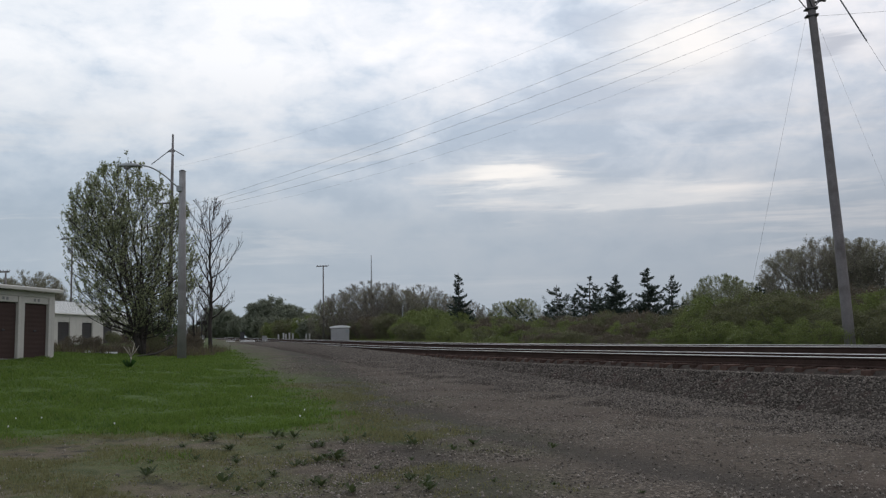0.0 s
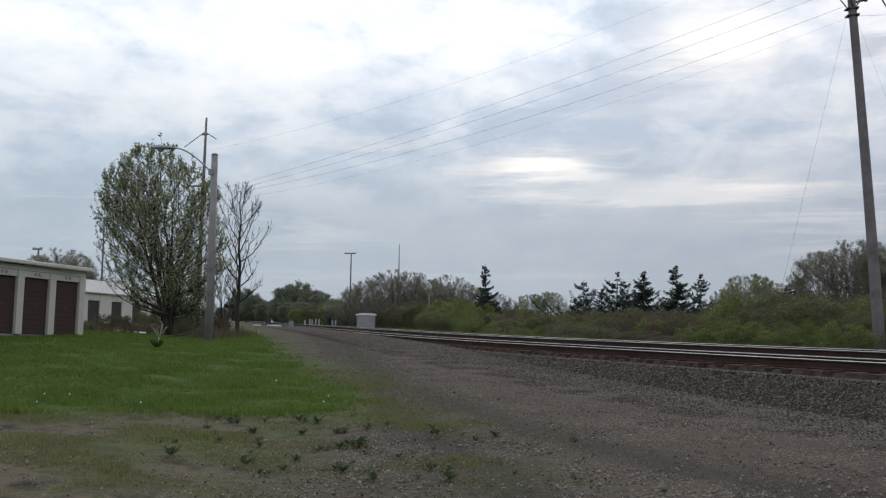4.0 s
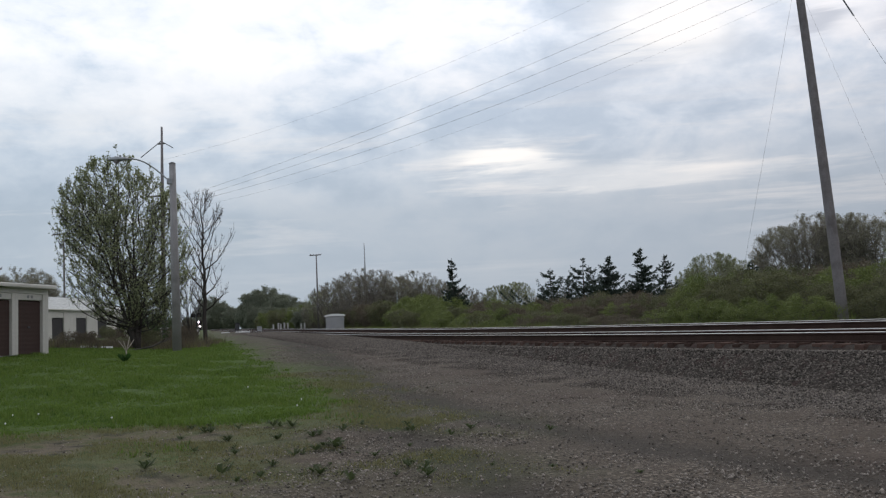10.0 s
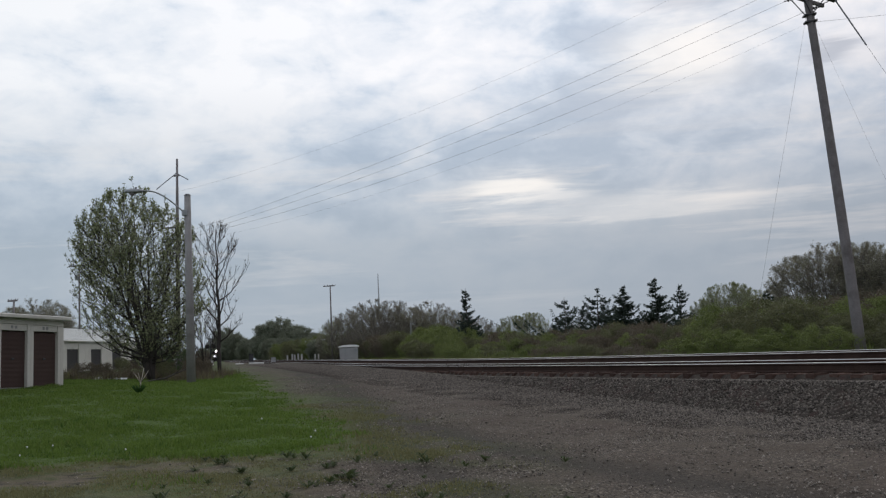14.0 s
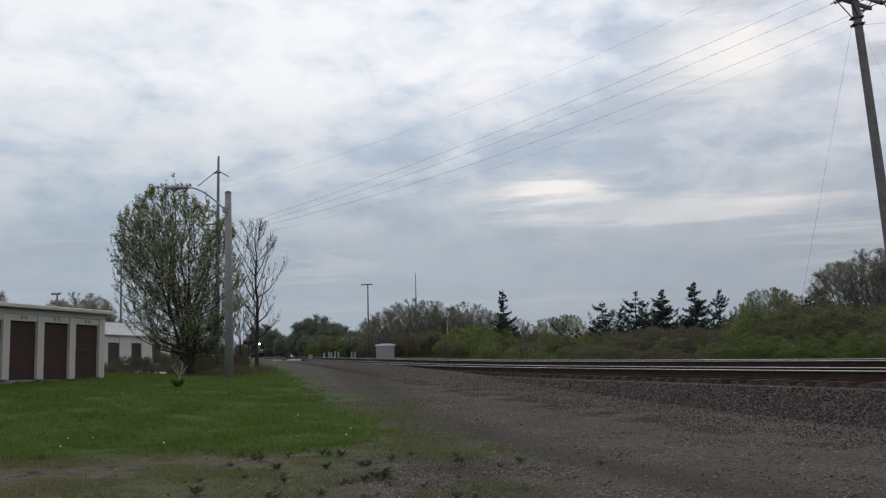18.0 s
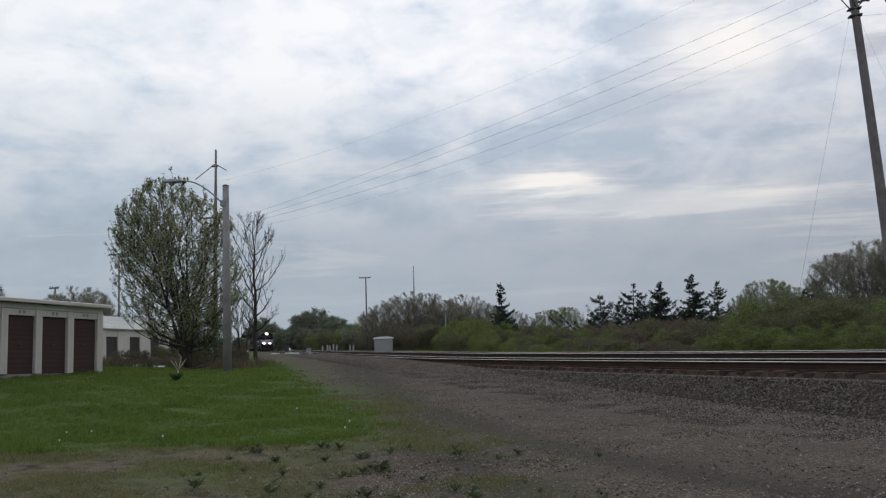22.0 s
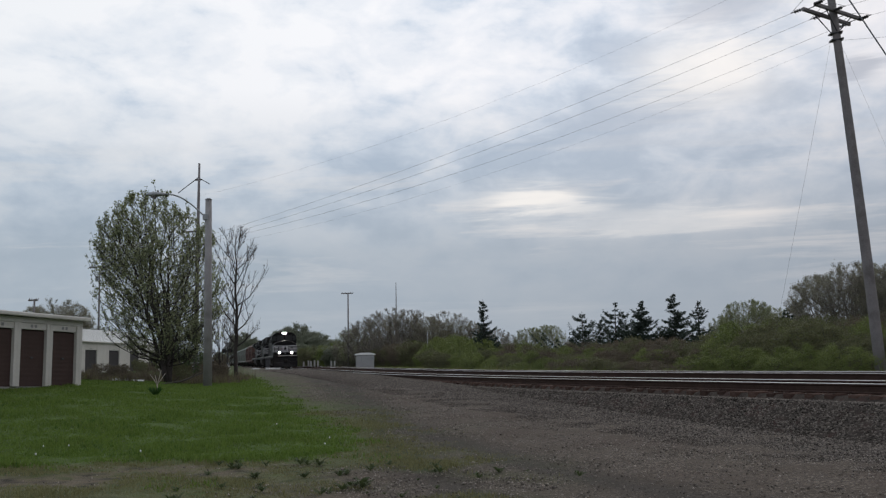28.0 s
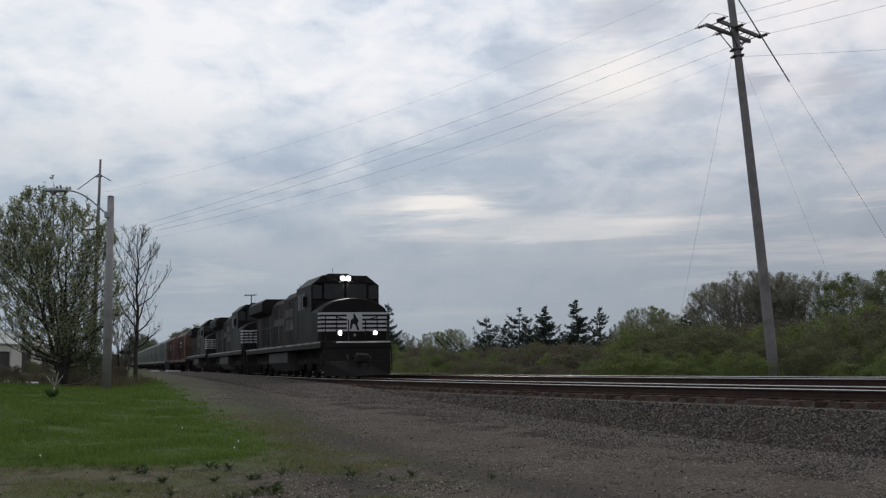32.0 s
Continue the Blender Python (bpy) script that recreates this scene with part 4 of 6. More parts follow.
def ascend(rnd, height, radius, stems=6, low=0.14, waist=0.5, fan=0.85, limbs_=12, sides=6, shoots=3, shoot=0.5, up=0.7, r0=0.1, fork=0.0, lean=(0, 0), spill=0.2, full=2.2, crest=0.0, spread=0.8, thin=0.006):
    """Stems, ascending limbs and straight upright shoots inside an egg-shaped outline: (points, radii, level), and points along the shoots."""
    out, tips = [], []

    def room(p):
        """Below 1 inside the outline."""
        f = p.z / height
        cx, cy = lean[0] * f, lean[1] * f
        g = (f - waist) / (1 - waist) if f > waist else (waist - f) / (waist - low)
        e = crest if f > waist and crest else full
        wide = max(0.02, 1 - min(abs(g), 1.0) ** e) ** (1 / e)
        return math.hypot(p.x - cx, p.y - cy) / (radius * wide) if abs(g) <= 1 else 9.0

    def inside(p, way, l):
        for k in range(7):
            if room(p + way * l) < 1.0:
                return l
            l *= 0.72
        return l * 0.5

    for s in range(stems):
        a = s * 2.39996 + rnd.uniform(-0.25, 0.25)
        f = fan * ((s + 0.3) / stems) ** 0.75 if stems > 1 else 0.08
        top = height * (0.985 - 0.45 * f ** 1.5) * rnd.uniform(0.93, 1.0)
        r_top = f * radius * 0.9
        pts, rs, n = [], [], 10
        for k in range(n + 1):
            u = k / n
            v = max(0.0, (u - fork) / (1 - fork))
            w = v ** spread
            c, q = math.cos(a + 0.3 * math.sin(3 * u + s)), math.sin(a + 0.3 * math.sin(3 * u + s))
            j = 0.012 * height * min(v, 0.5)
            pts.append(Vector((c * r_top * w + lean[0] * u + c * r0 * 1.2 * (stems > 1) + rnd.gauss(0, j), q * r_top * w + lean[1] * u + q * r0 * 1.2 * (stems > 1) + rnd.gauss(0, j), top * u)))
            rs.append(r0 * (1 - 0.86 * u))
        out.append((pts, rs, 0))
        for k in range(limbs_):
            u = low * 0.9 + (0.97 - low * 0.9) * (k + rnd.random()) / limbs_
            i = min(int(u * n), n - 1)
            p = pts[i].lerp(pts[i + 1], u * n - i)
            b = (math.atan2(p.y - lean[1] * u, p.x - lean[0] * u) + rnd.gauss(0, 1.0)) if stems > 1 else k * 2.39996 + rnd.gauss(0, 0.3)
            slope = up * rnd.uniform(0.6, 1.5) * min(1.0, 0.35 + 1.3 * u)
            way = Vector((math.cos(b), math.sin(b), slope)).normalized()
            l = inside(p, way, radius * 1.25 * (1.1 - 0.45 * u))
            rb = max(rs[i] * 0.5, thin * 1.5)
            m1 = p + way * l * 0.45 - Vector((0, 0, 0.04 * l))
            q = p + way * l + Vector((rnd.gauss(0, 0.05), rnd.gauss(0, 0.05), 0.12)) * l
            out.append(([p, m1, q], [rb, rb * 0.7, max(rb * 0.35, thin)], 1))
            for j in range(sides):
                v = 0.25 + 0.75 * (j + rnd.random()) / sides
                e = p.lerp(m1, v / 0.45) if v < 0.45 else m1.lerp(q, (v - 0.45) / 0.55)
                w2 = (way * 0.7 + Vector((rnd.gauss(0, 0.75), rnd.gauss(0, 0.75), rnd.uniform(0.2, 1.0)))).normalized()
                l2 = inside(e, w2, max(shoot * 1.8, l * 0.5) * rnd.uniform(0.6, 1.1))
                h2 = e + w2 * l2 * 0.5
                g = e + w2 * l2 + Vector((0, 0, 0.15 * l2))
                out.append(([e, h2, g], [max(rb * 0.4, thin), thin * 0.9, thin * 0.7], 2))
                for x in range(1, 5):
                    tips.append(e.lerp(h2, x / 2) if x < 3 else h2.lerp(g, (x - 2) / 2))
                for x in range(shoots):
                    o = e.lerp(g, rnd.uniform(0.2, 1.0))
                    w3 = (w2 * 0.5 + Vector((rnd.gauss(0, 0.35), rnd.gauss(0, 0.35), rnd.uniform(0.5, 1.2)))).normalized()
                    l3 = shoot * rnd.uniform(0.5, 1.2)
                    if room(o + w3 * l3) > 1.0 + spill:
                        l3 *= 0.45
                    out.append(([o, o + w3 * l3], [thin * 0.8, thin * 0.5], 3))
                    tips += [o + w3 * l3 * (y + 0.5) / 5 for y in range(5)]
    return out, tips


def shoot_tree(name, label, seed, height, radius, leaf, per, size, scatter, m, bark=BARK, group="", category="tree", long=1.6, keep=1.0, **kw):
    limbs, tips = ascend(random.Random(seed), height, radius, **kw)
    t = thing(name, label, category, m, group)
    part("trunk", limb_mesh(limbs, (8, 5, 3, 3)), bark, t, "branching trunk")
    pick = random.Random(seed + 1)
    tips = [tuple(p) for p in tips if pick.random() < keep]
    part("crown", leaf_mesh("crown", tips, seed, per, size, scatter, long=long), leaf, t)
    return t


def limb_mesh(limbs, sides=(7, 5, 4, 3)):
    b = Build()
    for pts, rs, level in limbs:
        b.path(pts, rs, sides[min(level, 3)])
    return b.mesh("trunk", True)


def leaf_mesh(name, centres, seed, per, size, scatter, squash=0.8, long=1.6):
    """Small four-sided leaves, strewn about the twig ends."""
    rg = np.random.default_rng(seed)
    c = np.repeat(np.asarray(centres, float), per, axis=0)
    n = len(c)
    c = c + rg.normal(0, scatter, (n, 3)) * (1, 1, squash)
    a = rg.normal(size=(n, 3))
    a /= np.linalg.norm(a, axis=1)[:, None]
    b = np.cross(a, rg.normal(size=(n, 3)))
    b /= np.linalg.norm(b, axis=1)[:, None]
    s = size * rg.uniform(0.6, 1.35, (n, 1))
    v = np.stack([c - a * s * long / 2, c + b * s / 2, c + a * s * long / 2, c - b * s / 2], 1).reshape(-1, 3)
    i = np.arange(n)[:, None] * 4
    t = np.concatenate([i + (0, 1, 2), i + (0, 2, 3)])
    return tri_mesh(name, v, t)


def tree(name, label, seed, height, radius, leaf, per, size, scatter, m, bark=BARK, group="", category="tree", long=1.6, **kw):
    limbs, tips = grow(random.Random(seed), height, radius, **kw)
    t = thing(name, label, category, m, group)
    part("trunk", limb_mesh(limbs), bark, t, "branching trunk")
    part("crown", leaf_mesh("crown", [tuple(p) for p in tips], seed, per, size, scatter, long=long), leaf, t)
    return t


def spruce(seed, height, m, label, group="spruces", width=0.24, ragged=0.2, gap=0.022):
    rnd = random.Random(seed)
    rg = np.random.default_rng(seed)
    t = thing("spruce", label, "tree", m, group)
    part("trunk", Build().path([(0, 0, 0), (0.03, 0, height * 0.5), (0, 0, height)], [height * 0.018, height * 0.011, 0.02], 7), DARK_BARK, t, smooth=True)
    verts, tris, count = [], [], 0
    z = height * 0.06
    heavy = rnd.uniform(0, 2 * math.pi)
    while z < height * 0.985:
        f = z / height
        reach = height * width * (1 - f) ** 0.8 * rnd.uniform(1 - ragged, 1 + ragged) + 0.12
        boughs = max(3, int(6 * (1 - f) + 2))
        for k in range(boughs):
            a = rnd.uniform(0, 2 * math.pi)
            r = reach * rnd.choice((0.45, 0.75, 0.95, 1.05, 1.3)) * rnd.uniform(0.8, 1.1) * (1 + ragged * 0.6 * math.cos(a - heavy + 4 * f))
            droop = (-0.25 + rnd.uniform(-0.12, 0.3)) * r
            n = max(16, int(r * 60))
            u = rg.uniform(0.1, 1.0, n)
            lift = droop * u + (0.25 + ragged * 0.5) * r * u ** 3
            cx, cy = np.cos(a) * r * u, np.sin(a) * r * u
            w = 0.16 * r * (1.1 - u) + 0.05
            side = rg.normal(0, 1, n) * w
            p = np.column_stack([cx - np.sin(a) * side, cy + np.cos(a) * side, z + lift + rg.normal(0, 0.05, n)])
            out = np.column_stack([np.cos(a) * np.ones(n), np.sin(a) * np.ones(n), rg.normal(-0.35, 0.3, n)]) + rg.normal(0, 0.45, (n, 3))
            out /= np.linalg.norm(out, axis=1)[:, None]
            s = rg.uniform(0.14, 0.3, (n, 1)) * (0.6 + height / 16)
            wide = np.cross(out, rg.normal(size=(n, 3)))
            wide /= np.linalg.norm(wide, axis=1)[:, None]
            base = count
            verts.append(np.stack([p - wide * s * 0.2, p + wide * s * 0.2, p + out * s], 1).reshape(-1, 3))
            tris.append(base + np.arange(n * 3).reshape(-1, 3))
            count += n * 3
        z += height * gap * rnd.uniform(0.6, 1.5)
    part("crown", tri_mesh("crown", np.concatenate(verts), np.concatenate(tris)), NEEDLES, t, "dark needle boughs")
    return t


def at(x, y, turn=0.0, s=1.0, sz=None, dz=0.0):
    return pose(x, y, gz(x, y) - 0.08 + dz, 0, 0, turn) @ Matrix.Diagonal((s, s, sz or s, 1))


# the leafy tree behind the lamp, with many rising stems
shoot_tree("maple_tree", "bushy tree in young spring leaf with many rising stems", 11, 9.4, 3.2, GREEN_YOUNG, 2, 0.062, 0.045,
           at(-14.05, 45.8), DARK_BARK, stems=11, low=0.11, waist=0.47, fan=0.9, limbs_=13, sides=7, shoots=3, shoot=0.6, up=0.7, r0=0.075, lean=(-1.05, 0), spill=0.16, full=2.9, crest=1.75, spread=1.15, thin=0.0095, keep=0.78)
# the nearly bare young tree beside it
shoot_tree("young_tree", "slim nearly bare young tree with forked upright branches", 29, 8.1, 1.75, BROWN_TWIGS, 1, 0.055, 0.03,
           at(-12.06, 50.6), DARK_BARK, stems=1, low=0.24, waist=0.62, limbs_=22, sides=6, shoots=3, shoot=0.45, up=1.35, r0=0.12, lean=(-0.1, 0), spill=0.2, thin=0.010, keep=0.16)
# the dark low growth behind them
shoot_tree("holly_bush", "dense dark green bush behind the leafy tree", 37, 3.7, 1.2, GREEN_DENSE, 2, 0.06, 0.09,
           at(-15.0, 51.2), DARK_BARK, stems=5, low=0.02, waist=0.4, limbs_=9, sides=5, shoots=2, shoot=0.3, up=0.7, r0=0.04, spill=0.1, category="bush")
shoot_tree("twiggy_shrub", "tall bare twiggy shrub beside the young tree", 43, 3.9, 0.85, BROWN_TWIGS, 1, 0.05, 0.03,
           at(-13.25, 52.3), DARK_BARK, stems=4, low=0.1, waist=0.6, limbs_=8, sides=4, shoots=2, shoot=0.35, up=1.2, r0=0.03, spill=0.15, thin=0.009, keep=0.15, category="bush")


NATIVE = {"budding": 8.1, "green": 7.0, "bare": 9.0, "vase": 7.6, "dark": 9.4, "bush_green": 2.8, "bush_olive": 2.4, "bush_brown": 2.25}


def make_woods():
    rnd = random.Random(77)
    away = (0, -400)
    kinds = {}

    def kind(key, *a, **kw):
        kinds[key] = (a, kw)

    def put(key, x, y, s=1.0, sz=None, turn=None, dz=0.0):
        """The first of a kind is built, the others are copies."""
        m = at(x, y, rnd.uniform(0, 360) if turn is None else turn, s, sz, dz)
        a, kw = kinds[key]
        if isinstance(a, bpy.types.Object):
            return copy_thing(a, m @ Matrix.Diagonal((*(1 / v for v in a.scale), 1)))
        ob = (shoot_tree if "limbs_" in kw else tree)(*a[:-1], m, **kw)
        kinds[key] = (ob, kw)
        return ob

    far_ = "trees beyond the railway"
    kind("budding", "budding_tree", "wide tree with grey-green spring buds beyond the railway", 31, 8.0, 3.9, GREY_BUDS, 3, 0.05, 0.10, None, bark=WOOD_BARK, stems=6, low=0.06, waist=0.52, fan=0.9, limbs_=11, sides=6, shoots=4, shoot=0.55, up=0.6, r0=0.11, fork=0.1, spill=0.12, full=2.4, thin=0.011, group=far_)
    kind("green", "spring_tree", "rounded tree in fresh green leaf beyond the railway", 32, 7.0, 3.4, GREEN_SPRING, 4, 0.065, 0.13, None, bark=WOOD_BARK, stems=5, low=0.04, waist=0.5, fan=0.9, limbs_=11, sides=6, shoots=3, shoot=0.5, up=0.6, r0=0.1, spill=0.1, full=2.3, thin=0.010, group=far_)
    kind("bare", "bare_tree", "bare grey tree with fine twigs beyond the railway", 33, 9.0, 3.9, GREY_TWIGS, 2, 0.045, 0.10, None, bark=WOOD_BARK, stems=5, low=0.14, waist=0.58, fan=0.9, limbs_=12, sides=6, shoots=5, shoot=0.6, up=0.75, r0=0.15, fork=0.16, spill=0.1, full=2.5, thin=0.012, group=far_)
    kind("dark", "dark_tree", "dense round-crowned tree in the distance", 34, 10.0, 5.2, HAZED_GREEN, 14, 0.19, 0.36, None, stems=8, waist=0.45, clear=0.0, branches=20, twigs=4, group="distant trees")
    kind("vase", "budding_tree", "vase-shaped tree with thin pale green buds beyond the railway", 35, 7.6, 3.4, PALE_BUDS, 3, 0.055, 0.09, None, bark=WOOD_BARK, stems=8, low=0.08, waist=0.66, fan=0.95, limbs_=10, sides=5, shoots=4, shoot=0.5, up=1.1, r0=0.07, spill=0.08, full=2.6, thin=0.011, group=far_)
    side_ = "bushes beside the railway"
    kind("bush_green", "bush", "bright green leafing bush beside the railway", 41, 3.0, 1.9, GREEN_SPRING, 12, 0.042, 0.12, None, stems=9, waist=0.4, clear=0.02, branches=12, twigs=4, r0=0.03, group=side_, category="bush")
    kind("bush_olive", "bush", "dull olive bush beside the railway", 42, 2.6, 1.8, GREEN_OLIVE, 10, 0.042, 0.12, None, stems=9, waist=0.4, clear=0.02, branches=12, twigs=4, r0=0.03, group=side_, category="bush")
    kind("bush_brown", "bush", "brown twiggy bush still without leaves beside the railway", 43, 2.4, 1.7, BROWN_TWIGS, 7, 0.04, 0.11, None, stems=9, waist=0.45, clear=0.02, branches=12, twigs=5, r0=0.03, group=side_, category="bush")

    def seen(angle, dist):
        a = radians(angle)
        return math.sin(a) * dist, math.cos(a) * dist

    def tall(key, x, y, top):
        """Scale that brings a plant of this kind to the given height above the sea of ground."""
        return (top - gz(x, y)) / NATIVE[key]

    # large trees beyond the line: bearing in degrees, distance, kind, rise of the crown over the eye per metre
    for angle, dist, key, el in (
            (20.0, 62, "budding", 0.076), (20.9, 64, "budding", 0.085), (21.4, 62, "bare", 0.084), (22.3, 65, "budding", 0.083), (23.4, 62, "budding", 0.084), (25.2, 60, "budding", 0.08), (27.0, 58, "green", 0.08), (29.5, 56, "budding", 0.085), (33, 55, "green", 0.085), (37, 52, "bare", 0.09),
            (15.5, 110, "vase", 0.052), (16.5, 116, "vase", 0.044), (14.5, 118, "vase", 0.038), (13.6, 122, "bare", 0.027), (17.2, 95, "green", 0.033), (18.2, 88, "green", 0.036), (12.3, 130, "bare", 0.02), (10.6, 140, "bare", 0.021), (6.9, 140, "bare", 0.023),
            (1.5, 135, "bare", 0.032), (2.4, 140, "bare", 0.025), (3.4, 128, "vase", 0.031), (4.5, 130, "vase", 0.033), (5.4, 138, "bare", 0.02),
            (0.3, 148, "bare", 0.037), (-0.5, 150, "budding", 0.041), (-1.3, 155, "bare", 0.050), (-2.2, 150, "budding", 0.046), (-3.1, 153, "bare", 0.051), (-3.9, 158, "budding", 0.047), (-4.5, 150, "bare", 0.055), (-5.4, 160, "bare", 0.050), (-6.3, 165, "bare", 0.044), (-6.9, 172, "vase", 0.033), (-7.3, 175, "budding", 0.022),
            (-1.4, 175, "bare", 0.030), (-3.3, 175, "bare", 0.034), (-5.2, 180, "bare", 0.032),
            (-7.9, 300, "dark", 0.022), (-8.6, 330, "dark", 0.028), (-9.2, 385, "dark", 0.031), (-9.9, 395, "dark", 0.037), (-10.6, 400, "dark", 0.035), (-11.1, 410, "dark", 0.022), (-9.8, 300, "dark", 0.02), (-8.4, 260, "dark", 0.018), (-10.6, 320, "dark", 0.02), (-7.6, 240, "dark", 0.018), (-7.2, 190, "budding", 0.026), (-8.2, 196, "dark", 0.017), (-8.0, 184, "dark", 0.0155),
            (-11.9, 640, "dark", 0.02), (-12.5, 700, "dark", 0.026), (-13.0, 720, "dark", 0.03), (-13.4, 900, "dark", 0.022), (-14.3, 560, "dark", 0.014), (-15.1, 520, "dark", 0.014), (-16.0, 440, "dark", 0.018), (-16.8, 430, "dark", 0.02), (-17.6, 430, "dark", 0.022), (-18.6, 430, "dark", 0.022),
            (-22.9, 150, "budding", 0.070), (-23.4, 146, "budding", 0.064), (-22.5, 147, "budding", 0.062), (-24.0, 152, "budding", 0.058), (-22.0, 154, "budding", 0.050), (-20.0, 170, "budding", 0.04), (-19.0, 180, "budding", 0.035), (-25.5, 160, "budding", 0.05), (-28.5, 150, "bare", 0.08), (-32, 140, "green", 0.07)):
        x, y = seen(angle, dist)
        put(key, x, y, tall(key, x, y, 1.6 + dist * el) * rnd.uniform(0.97, 1.03))
    # a belt of brush behind the second track, taller towards the back
    rise = np.array([(-8, 0.02), (-6, 0.023), (-4, 0.025), (0.5, 0.022), (1.5, 0.017), (4, 0.014), (7, 0.013), (12, 0.0155), (13.6, 0.023), (15, 0.03), (16.6, 0.029), (18, 0.038), (19.3, 0.038), (20, 0.031), (21, 0.028), (23, 0.034), (42, 0.055)])
    d = -30.0
    while d < 170:
        for row in range(4):
            off = 10.5 + row * 4.2 + rnd.uniform(-1.2, 1.2) + max(0, d) * 0.03
            x, y, h = on_line(d + rnd.uniform(-1, 1), off)
            bearing = math.degrees(math.atan2(x, y))
            if bearing > 42 or (d > 60 and row == 0):
                continue
            w = [0.3, 0.4, 0.3]
            if 4.5 < bearing < 13.5:
                w = [0.06, 0.26, 0.68] if bearing > 7.5 else [0.32, 0.36, 0.32]
            elif -3.4 < bearing < 1.8:
                w = [0.8, 0.15, 0.05]
            elif bearing > 14:
                w = [0.65, 0.25, 0.1] if bearing < 19 else [0.4, 0.4, 0.2]
            elif bearing < -3:
                w = [0.06, 0.34, 0.6]
            key = rnd.choices(["bush_green", "bush_olive", "bush_brown"], w)[0]
            top = 1.6 + math.hypot(x, y) * float(np.interp(bearing, rise[:, 0], rise[:, 1]))
            s = tall(key, x, y, top) * (0.55, 0.75, 0.9, 1.0)[row] * rnd.uniform(0.72, 1.18)
            put(key, x, y, max(s, 0.55) * 1.15, s)
        d += 2.0 if d < 40 else 2.8
    # low growth below the dark trees and beside the crossing
    for k in range(26):
        x, y = seen(rnd.uniform(-11.0, -5.5), rnd.uniform(185, 260))
        if off_line(x, y) > 10:
            put(rnd.choice(["bush_olive", "bush_green", "bush_brown"]), x, y, rnd.uniform(1.3, 2.0))
    # low brush along the near side of the line, towards the distance
    for k in range(46):
        x, y = seen(rnd.uniform(-19.5, -13.6), rnd.uniform(75, 260))
        if off_line(x, y) < -7.5:
            put(rnd.choice(["bush_olive", "bush_brown", "bush_brown"]), x, y, rnd.uniform(0.5, 0.95) * (0.55 if y < 130 else 1.2))
    # brush under the leafy tree and along the shed
    for x, y, key, s in ((-13.6, 46.6, "bush_olive", 0.3), (-16.8, 46.8, "bush_brown", 0.36), (-14.6, 48.6, "bush_olive", 0.45), (-12.7, 49.4, "bush_brown", 0.45),
                         (-18.0, 48.0, "bush_brown", 0.4), (-13.4, 52.0, "bush_brown", 0.5), (-14.6, 55.0, "bush_brown", 0.5), (-16.2, 53.0, "bush_olive", 0.4)):
        put(key, x, y, s)


make_woods()
for n, (bearing, dist, el, width, ragged, gap) in enumerate((
        (0.76, 118, 0.062, 0.26, 0.3, 0.034), (5.95, 112, 0.027, 0.42, 0.5, 0.03), (6.42, 110, 0.047, 0.50, 0.6, 0.045), (7.42, 112, 0.038, 0.42, 0.55, 0.04),
        (8.3, 115, 0.055, 0.40, 0.6, 0.05), (8.62, 117, 0.047, 0.40, 0.6, 0.045), (9.76, 112, 0.055, 0.34, 0.25, 0.022), (11.57, 112, 0.061, 0.32, 0.3, 0.025),
        (12.88, 115, 0.054, 0.28, 0.5, 0.042), (17.75, 92, 0.046, 0.4, 0.3, 0.03), (18.05, 90, 0.05, 0.3, 0.4, 0.04))):
    x, y = math.sin(radians(bearing)) * dist, math.cos(radians(bearing)) * dist
    spruce(90 + n, 1.6 + dist * el - gz(x, y), at(x, y, n * 50), "dark pointed spruce beyond the railway", width=width, ragged=ragged, gap=gap)

# ---- the train ----
WHEEL_R = 0.53


def wheelset(r=WHEEL_R):
    b = Build()
    for s in (-1, 1):
        x0, x1 = s * 0.70, s * 0.83
        b.tube((x0, 0, 0), (x1, 0, 0), r, r * 0.985, 24)
        b.tube((s * 0.66, 0, 0), (x0, 0, 0), r + 0.03, r + 0.03, 24)
        b.tube((x1, 0, 0), (s * 0.87, 0, 0), 0.17, 0.14, 12)
        for k in range(4):
            a = k * math.pi / 2
            b.box(x1 - 0.002 if s > 0 else x1 - 0.02, x1 + 0.02 if s > 0 else x1 + 0.002, -0.05, 0.05, 0.2, r - 0.12, 0, pose(0, 0, 0, math.degrees(a), 0, 0))
    b.tube((-0.7, 0, 0), (0.7, 0, 0), 0.09, n=10)
    return b.mesh("wheelset")


